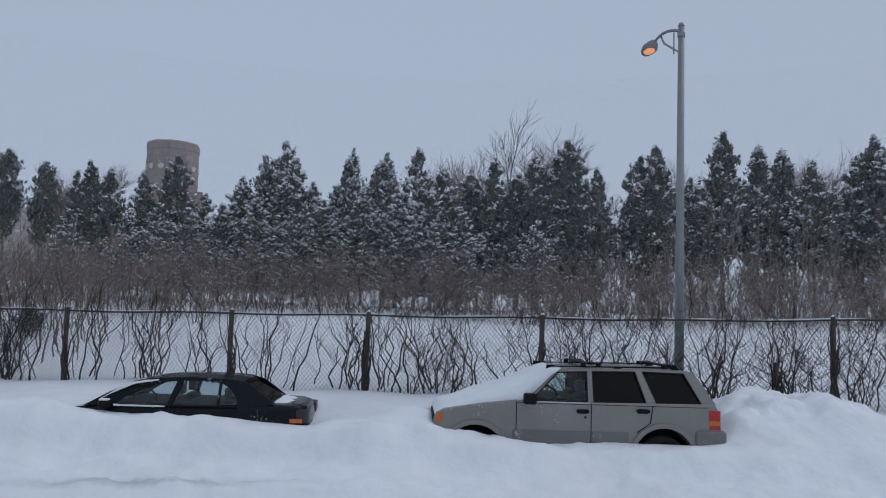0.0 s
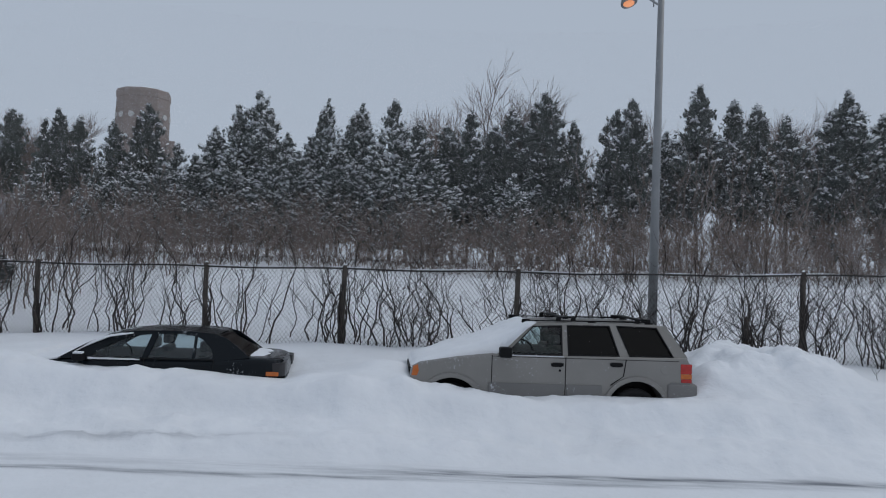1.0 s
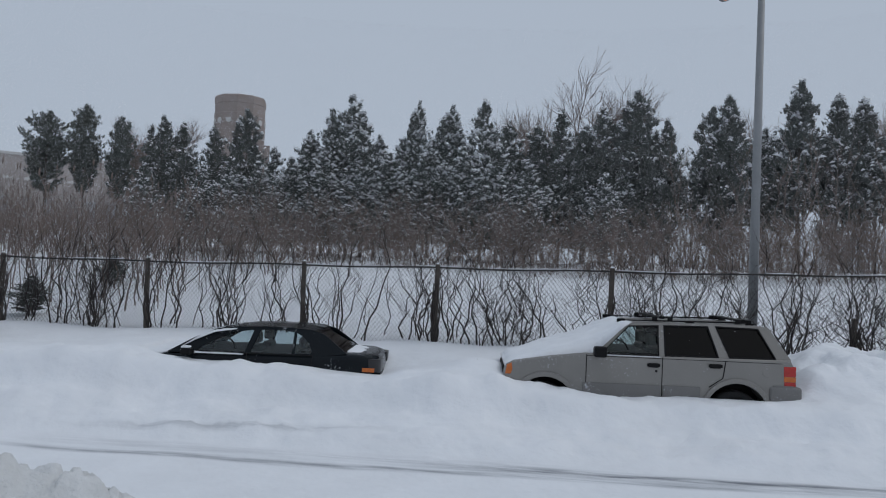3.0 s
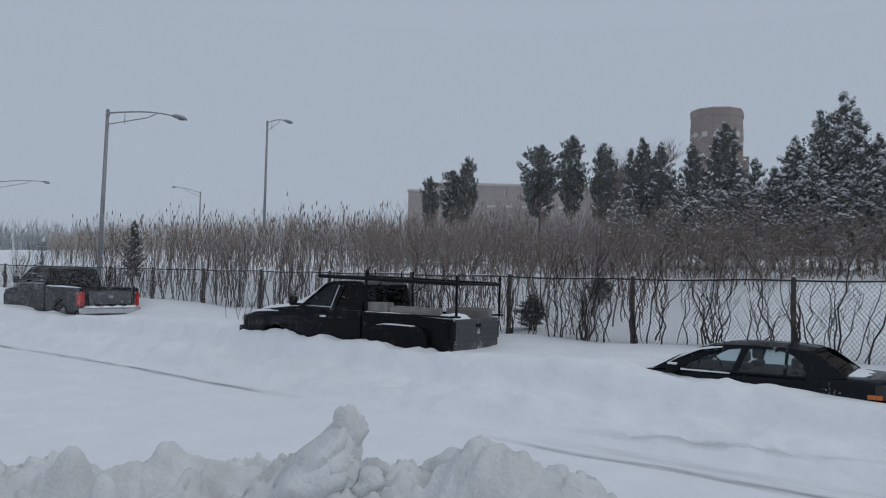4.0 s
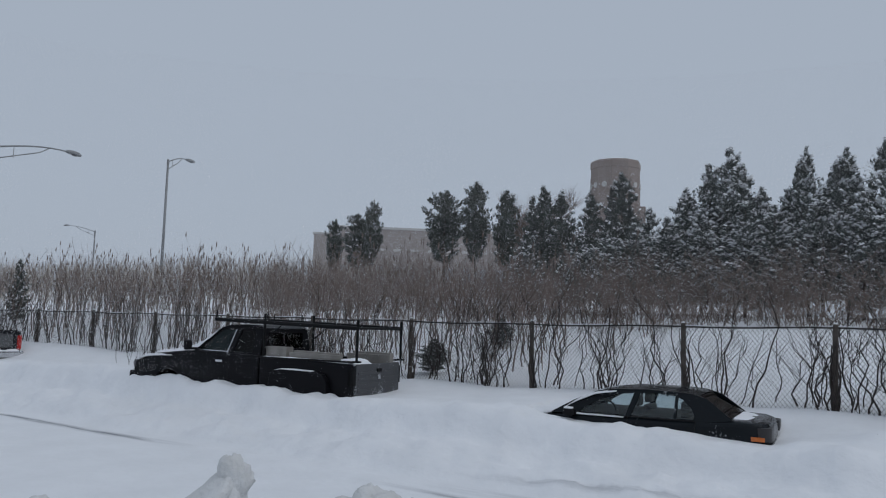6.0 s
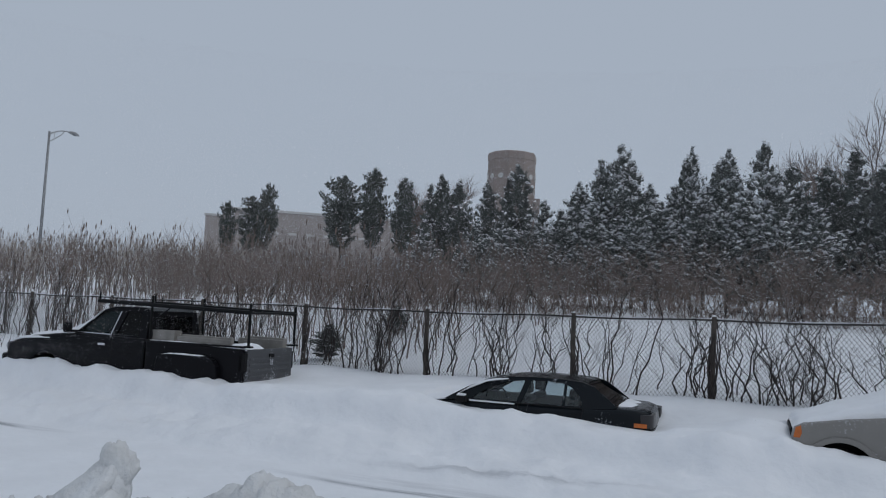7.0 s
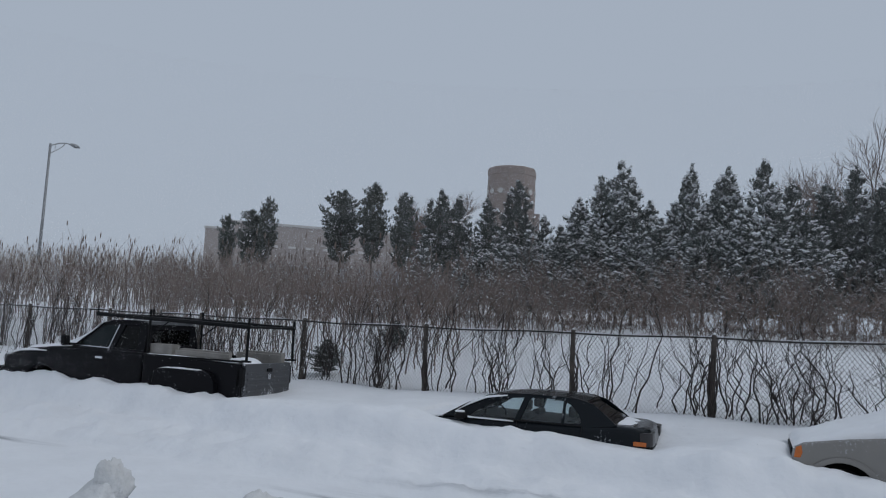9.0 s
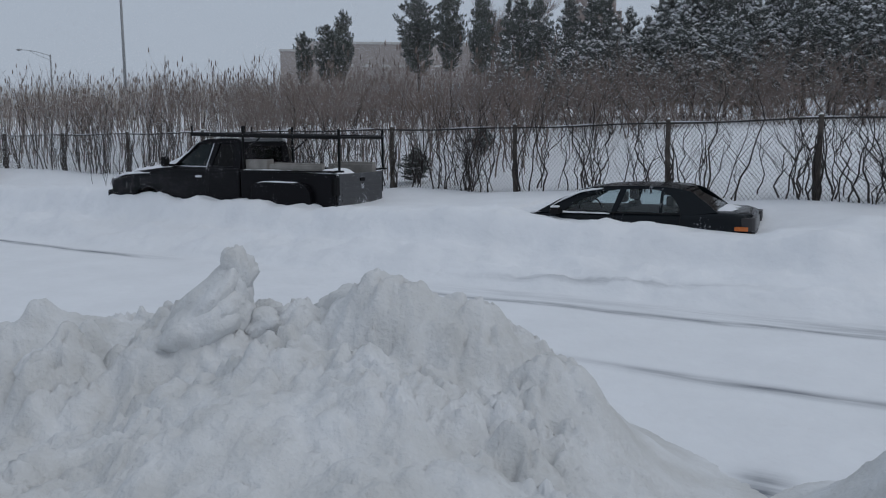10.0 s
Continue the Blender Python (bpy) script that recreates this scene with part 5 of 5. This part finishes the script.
    for _ in range(14):
        z = rg.uniform(0.12, 0.9)
        aa = rg.uniform(0, 6.28)
        ln = r * 0.75 * (1.1 - z)
        p0 = np.array([np.interp(z, t, trunk[:, 0]), np.interp(z, t, trunk[:, 1]), z * h])
        s4 = np.linspace(0, 1, 4)[:, None]
        lines.append((p0 + s4 * ln * np.array([math.cos(aa), math.sin(aa), 0.6]) + s4 ** 2 * np.array([0, 0, 0.3 * ln]), 0.022 * (1 - 0.8 * s4[:, 0])))
    bv, bf = tubes(lines, 5)
    return (bv, bf), (tv, tf), (sv, sf)


CONE = [0.65, 1.0, 0.98, 0.74, 0.42, 0.19, 0.03]
ROUND = [0.4, 0.7, 0.95, 1.0, 0.75, 0.42, 0.08]


def cedar_variant(seed, h, r, crown0, snow, spires=4, profile=CONE):
    e = new("cedar")
    for nm, (v, f), mt in zip(("trunk", "crown", "bough_snow"), cedar_meshes(seed, h, r, crown0, snow, spires, profile), (BARK, CEDAR, SNOW)):
        ob = quick_mesh(nm, v, f, mt, nm == "bough_snow")
        ob.parent = e
        if nm == "bough_snow":
            tagged(ob, "clumps of snow on the boughs", kind="stuff")
    return e


# full snowy trees, plain dark ones, tall-trunked ones; each about 8 m
KINDS = {
    "snowy": [cedar_variant(s, 8.0, 1.85, 0.6, 0.76, 5) for s in (1, 2, 3, 10)],
    "plain": [cedar_variant(s, 8.0, 1.65, 0.8, 0.3, 4) for s in (4, 5, 11)],
    "tall": [cedar_variant(s, 8.0, 1.3, 2.4, 0.45, 4) for s in (6, 7, 12)],
    "clipped": [cedar_variant(s, 8.0, 1.45, 2.9, 0.05, 3, ROUND) for s in (8, 9, 13)],
}
LABELS = {
    "snowy": "dark green cedar laden with clumps of snow",
    "plain": "dense dark cedar with a little snow",
    "tall": "tall cedar with bare lower trunk and snow-dusted crown",
    "clipped": "dark cedar with bare trunk and rounded crown, on the bank",
}
used = set()


def plant(kind, az, el, y, width=1.0):
    """A cedar on the bearing az (degrees to the left of +y) at depth y, whose tip stands el degrees up from eye height."""
    x = -math.tan(radians(az)) * y
    z = float(ground_z(x, y)) - 0.05
    h = 2.3 + math.tan(radians(el)) * math.hypot(x, y) - z
    unused = [v for v in KINDS[kind] if v not in used]
    pick = unused[0] if unused else KINDS[kind][rng.randrange(len(KINDS[kind]))]
    s = h / 8.0
    m = Matrix.Translation((x, y, z)) @ Matrix.Rotation(rng.uniform(0, 6.28), 4, "Z")
    if pick not in used:
        used.add(pick)
        t = pick
        t.matrix_world = m
    else:
        t = copy_thing(pick, m)
    t.scale = (s * width, s * width, s)
    tagged(t, LABELS[kind], "tree", "evergreens on the embankment")


# on the left, standing clear
for az, el, w in ((41.1, 6.9, 0.62), (39.55, 7.4, 0.78), (38.5, 8.3, 0.5), (33.35, 9.2, 0.98), (31.2, 9.85, 0.66), (29.1, 9.3, 0.6)):
    plant("clipped", az, el, 31.0, w)
# dark ones before the tower
for az, el, w in ((26.5, 9.7, 0.8), (25.2, 9.4, 0.75), (23.2, 9.4, 0.75), (21.1, 10.6, 0.8)):
    plant("plain", az, el, 29.5, w)
# the snowy middle
for az, el, w in ((19.2, 8.3, 0.9), (16.8, 9.5, 0.85), (15.2, 11.1, 0.75), (13.95, 12.1, 0.85), (12.0, 9.5, 0.9), (10.3, 9.3, 0.9), (9.25, 11.9, 0.6), (6.9, 11.7, 0.85), (4.6, 12.3, 0.75)):
    plant("snowy", az, el, 29.5, w)
for az, el, w in ((27.6, 6.6, 0.9), (24.0, 6.7, 1.0), (22.0, 7.4, 1.0), (20.2, 7.2, 1.0), (18.0, 7.6, 1.1), (15.8, 8.0, 1.1), (13.0, 8.6, 1.1), (11.2, 8.3, 1.1), (8.4, 8.9, 1.1), (6.0, 8.6, 1.1), (3.6, 9.1, 1.1), (1.6, 8.3, 1.1), (-3.9, 7.4, 1.0)):
    plant("snowy", az, el, 28.0, w)
# dense dark group
for az, el, w in ((2.9, 10.8, 0.9), (0.9, 10.5, 1.0), (-0.8, 11.7, 0.85), (-2.4, 10.6, 1.0), (-3.6, 11.8, 0.85), (-5.9, 12.9, 0.85), (-5.0, 11.0, 1.0), (-7.9, 11.0, 0.75), (-10.9, 11.8, 0.8), (-11.9, 12.5, 0.8)):
    plant("plain", az, el, 30.0, w)
# taller, open trunks further on
for az, el, w in ((-14.2, 10.3, 0.75), (-16.3, 13.2, 0.85), (-18.5, 12.2, 0.8), (-19.9, 11.9, 0.8), (-21.8, 11.1, 0.8), (-24.3, 11.2, 0.85), (-25.3, 12.4, 0.85), (-27.3, 11.0, 0.85), (-29.5, 11.6, 0.9), (-15.3, 9.0, 0.8), (-23.0, 9.4, 0.8), (-32.0, 11.5, 0.9)):
    plant("tall", az, el, 30.0, w)
# a second rank behind the open trunks
for az, el, w in ((-18.9, 8.6, 0.9), (-24.6, 8.6, 0.9), (-27.9, 8.6, 1.0), (-30.5, 9.0, 1.2), (-6.6, 8.6, 1.0)):
    plant("plain", az, el, 34.5, w)
# a small young cedar by the fence and two low ones
for x, y, h, w in ((-31.3, 17.4, 2.7, 0.8), (-10.6, 15.8, 0.85, 2.4), (-10.9, 19.5, 0.8, 2.4)):
    pick = KINDS["plain"][0]
    t = copy_thing(pick, Matrix.Translation((x, y, float(ground_z(x, y)) - 0.03)))
    t.scale = (h / 8 * w, h / 8 * w, h / 8)
    tagged(t, "small dark young cedar beside the fence", "tree", "young cedars by the fence")


# ---- leafless trees behind ----
def bare_tree(seed, x, y, top, spread, label):
    g = random.Random(seed)
    z = float(ground_z(x, y))
    lines = []

    def grow(p, d, ln, r, depth):
        n = 5
        pts = [p]
        for k in range(n - 1):
            d = d + np.array([g.gauss(0, 0.17), g.gauss(0, 0.17), g.gauss(0.05, 0.06)])
            d = d / np.linalg.norm(d)
            pts.append(pts[-1] + d * ln / (n - 1))
        lines.append((np.array(pts), np.maximum(np.linspace(r, r * 0.55, n), 0.0045)))
        if depth == 0:
            return
        for k in range(g.choice((5, 6, 7))):
            a = g.uniform(0, 6.28)
            side = np.array([math.cos(a), math.sin(a), 0.0])
            q = pts[g.choice((2, 3, 4))]
            grow(q, d + side * spread * g.uniform(0.5, 1.1), ln * g.uniform(0.55, 0.8), r * 0.55, depth - 1)
    h = top - z
    grow(np.array([0, 0, -0.3]), np.array([0, 0, 1.0]), h * 0.40, 0.085, 4)
    zmax = max(p[:, 2].max() for p, _ in lines)
    lines = [(p * np.array([1, 1, h / zmax]), r) for p, r in lines]
    e = thing("bare_tree", Matrix.Translation((x, y, z)), label, "tree", "leafless trees behind the evergreens")
    v, f = tubes(lines[:1], 7)
    quick_mesh("trunk", v, f, BARK, True).parent = e
    v, f = tubes(lines[1:], 3)
    quick_mesh("crown", v, f, TWIG).parent = e


for k, (az, el, y, sp) in enumerate(((27.6, 10.1, 34, 0.55), (28.3, 9.4, 35, 0.5), (-2.5, 13.7, 34, 0.7), (-4.7, 14.0, 34, 0.55), (0.2, 12.6, 35, 0.7), (-22.3, 12.6, 34, 0.55), (-23.6, 12.2, 35, 0.55), (-15.0, 11.6, 35, 0.5), (-20.8, 11.6, 35, 0.5))):
    xx = -math.tan(radians(az)) * y
    bare_tree(200 + k, xx, y, 2.3 + math.tan(radians(el)) * math.hypot(xx, y), sp, "leafless grey-brown tree behind the evergreens")


# ---- ploughed snow piles by the camera ----
def pile_mesh(name, cx, cy, rx, ry, rot, heights, seed, label, cell=0.02):
    """A heap of ploughed snow; heights: lumps of (dx, dy, sx, sy, h)."""
    n, m = int(2 * rx / cell), int(2 * ry / cell)
    gx, gy = np.linspace(-rx, rx, n), np.linspace(-ry, ry, m)
    X, Y = np.meshgrid(gx, gy)
    c, s = math.cos(rot), math.sin(rot)
    WX, WY = cx + c * X - s * Y, cy + s * X + c * Y
    Z = np.zeros_like(X)
    for dx, dy, sx, sy, h in heights:
        Z = Z + np.exp(9 * h * np.exp(-np.abs((X - dx) / sx) ** 2.4 - np.abs((Y - dy) / sy) ** 2.4)) - 1
    Z = np.log1p(Z) / 9
    rough = np.clip(Z / 0.5, 0, 1)
    lump = fbm(WX * 1.7, WY * 1.7, seed, 2)
    broken = smooth01(-0.5, 0.6, fbm(WX * 1.1 + 5, WY * 1.1, seed + 3, 2))
    clod = 0
    for k, (fq, amp) in enumerate(((3.4, 0.13), (7.5, 0.13), (15.0, 0.09), (29.0, 0.04))):
        ca, sa = math.cos(0.7 + 1.1 * k), math.sin(0.7 + 1.1 * k)
        clod = clod + amp * np.abs(vnoise(fq * (ca * WX - sa * WY), fq * (sa * WX + ca * WY), seed + 21 + k)) ** 0.8
    Z = Z + rough * (0.08 * lump + clod * (0.3 + 0.7 * broken) - 0.09)
    edge = np.minimum(np.minimum(X + rx, rx - X), np.minimum(Y + ry, ry - Y))
    Z = Z - 0.18 * (1 - smooth01(0, 0.35, edge)) - 0.03
    Z = Z + ground_z(WX, WY)
    i, j = np.meshgrid(np.arange(m - 1), np.arange(n - 1), indexing="ij")
    a = (i * n + j).ravel()
    ob = quick_mesh(name, np.stack([WX, WY, Z], -1).reshape(-1, 3), np.stack([a, a + 1, a + n + 1, a + n], -1), DIRTY_SNOW, True)
    return tagged(ob, label, "snow pile", "ploughed snow piles")


PILE = [(-0.9, 0.05, 0.75, 0.7, 1.06), (-0.1, 0.0, 0.7, 0.75, 1.02), (0.5, 0.0, 0.55, 0.7, 1.02), (1.0, 0.0, 0.62, 0.8, 0.74), (1.45, -0.35, 0.5, 0.7, 0.34),
        (-0.2, -0.9, 1.4, 0.9, 0.90), (-0.1, -1.7, 1.5, 0.9, 0.62), (-1.7, -0.1, 0.7, 0.8, 0.76), (-2.4, 0.0, 0.9, 0.8, 0.55), (-1.9, -1.0, 1.3, 0.9, 0.62), (0.85, -1.0, 0.6, 0.8, 0.55),
        (0.3, -0.2, 0.5, 0.55, 1.26), (0.75, -0.35, 0.5, 0.6, 1.12), (1.2, -0.7, 0.42, 0.6, 0.8), (-1.61, -0.05, 0.22, 0.2, 0.98)]
pile_mesh("snow_heap", -3.35, 3.98, 3.5, 2.7, radians(40), PILE, 301, "lumpy ploughed snow heap with greyish crusted chunks")
pile_mesh("snow_heap", -5.75, 3.35, 1.9, 1.3, radians(60), [(0.2, 0, 1.0, 0.6, 0.86), (-0.8, 0.1, 0.8, 0.6, 0.78), (0.9, -0.2, 0.7, 0.6, 0.74), (-0.55, -0.18, 0.24, 0.22, 0.96), (0.11, -0.05, 0.22, 0.2, 1.0), (-0.31, -0.47, 0.2, 0.2, 0.86), (0.38, -0.57, 0.25, 0.2, 0.86)], 351, "low ridge of ploughed snow lumps beside the road")
pile_mesh("snow_heap", 0.12, 4.3, 1.7, 1.5, 0.3, [(0, 0, 0.62, 0.7, 0.92), (0.5, -0.5, 0.9, 0.8, 0.88)], 331, "smaller rounded heap of ploughed snow")


def chunk(x, y, z, sx, sy, sz, tilt, seed):
    bm = bmesh.new()
    bmesh.ops.create_icosphere(bm, subdivisions=4, radius=1)
    for v in bm.verts:
        p = v.co * 1.1 + Vector((seed * 7.1, seed * 3.3, 0))
        k = 1 + 0.45 * noise.noise(p) + 0.25 * abs(noise.noise(p * 2.9)) + 0.10 * abs(noise.noise(p * 6.5)) + 0.05 * abs(noise.noise(p * 14))
        sq = max(abs(v.co.x), abs(v.co.y), abs(v.co.z)) ** -0.15
        v.co = Vector((v.co.x * sx * k * sq, v.co.y * sy * k * sq, v.co.z * sz * k * sq))
    ob = part("snow_chunk", bm, DIRTY_SNOW, None, "", True)
    ob.matrix_world = Matrix.Translation((x, y, z)) @ Euler([radians(t) for t in tilt]).to_matrix().to_4x4()
    tagged(ob, "frozen greyish snow chunk resting on the pile", "snow chunk", "frozen chunks on the snow pile")


def on_bearing(az, d):
    return -d * math.sin(radians(az)), d * math.cos(radians(az))


for az, d, z, sx, sy, sz, tilt, sd in ((48.8, 5.2, 1.11, 0.33, 0.17, 0.12, (0, -46, 47), 1), (47.0, 5.2, 1.29, 0.08, 0.10, 0.17, (0, -8, 47), 2), (45.4, 5.1, 1.00, 0.12, 0.10, 0.10, (0, 0, 20), 3),
                                        (39.6, 5.15, 1.08, 0.19, 0.16, 0.12, (0, -12, 40), 4), (36.0, 5.1, 1.08, 0.17, 0.14, 0.11, (0, 6, 30), 5), 
                                        
                                        
                                        (49.6, 5.2, 0.93, 0.27, 0.24, 0.17, (0, -35, 47), 19), (48.2, 5.15, 1.05, 0.18, 0.16, 0.15, (0, -50, 47), 20)):
    px, py = on_bearing(az, d)
    chunk(px, py, z, sx, sy, sz, tilt, sd)


# ---- far end of the road ----
def make_sign(x, y):
    z = float(ground_z(x, y))
    e = thing("road_sign", Matrix.Translation((x, y, z)) @ Matrix.Rotation(radians(62), 4, "Z"), "grey rectangular road sign seen from behind on a post", "road sign")
    part("post", cylinder((0, 0, -0.4), (0, 0, 3.3 - z + 0.55), 0.05, sides=8), GALV, e)
    part("panel", box(-0.33, 0.33, -0.02, 0.02, 3.3 - z, 3.3 - z + 0.6, 0.01), SIGN_GREEN, e)


make_sign(-57.0, 25.0)
# far trees; the haze before them is painted into the twig colour
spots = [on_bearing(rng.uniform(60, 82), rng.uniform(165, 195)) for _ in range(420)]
thicket("far_woods", rng, spots, 5.6, 0.12, 0.5, 0.05, 9, 2.2, 0.7, HAZE_GREY, "distant leafless woods, haze painted in as pale grey", 0.07, start=0.15)


# ---- falling snow ----
def falling_snow(name, count, near, far, s0, s1, seed):
    """Loose thin flakes in the air between the road and the trees."""
    g = np.random.default_rng(seed)
    az = np.radians(g.uniform(-36, 74, count))
    d = g.uniform(near ** 2, far ** 2, count) ** 0.5
    c = np.stack([-d * np.sin(az), d * np.cos(az), 2.3 + d * np.tan(np.radians(g.uniform(-6, 17, count)))], -1)
    c = c[c[:, 2] > ground_z(c[:, 0], c[:, 1]) + 0.15]
    m = len(c)
    p, q = g.normal(0, 1, (m, 3)), g.normal(0, 1, (m, 3))
    p /= np.linalg.norm(p, axis=1)[:, None]
    q = np.cross(p, q)
    q /= np.linalg.norm(q, axis=1)[:, None]
    s = g.uniform(s0, s1, m)[:, None]
    v = np.stack([c + p * s, c - 0.5 * p * s + 0.87 * q * s, c - 0.5 * p * s - 0.87 * q * s], 1).reshape(-1, 3)
    tagged(quick_mesh(name, v, np.arange(3 * m).reshape(-1, 3), SNOW), "fine snowflakes falling through the air", "snowflakes", kind="stuff")


falling_snow("falling_snow", 1800, 3.4, 11, 0.0018, 0.0036, 77)
falling_snow("falling_snow", 8000, 11, 15.5, 0.002, 0.0042, 79)
falling_snow("falling_snow", 700000, 16.5, 26.5, 0.0042, 0.0086, 78)
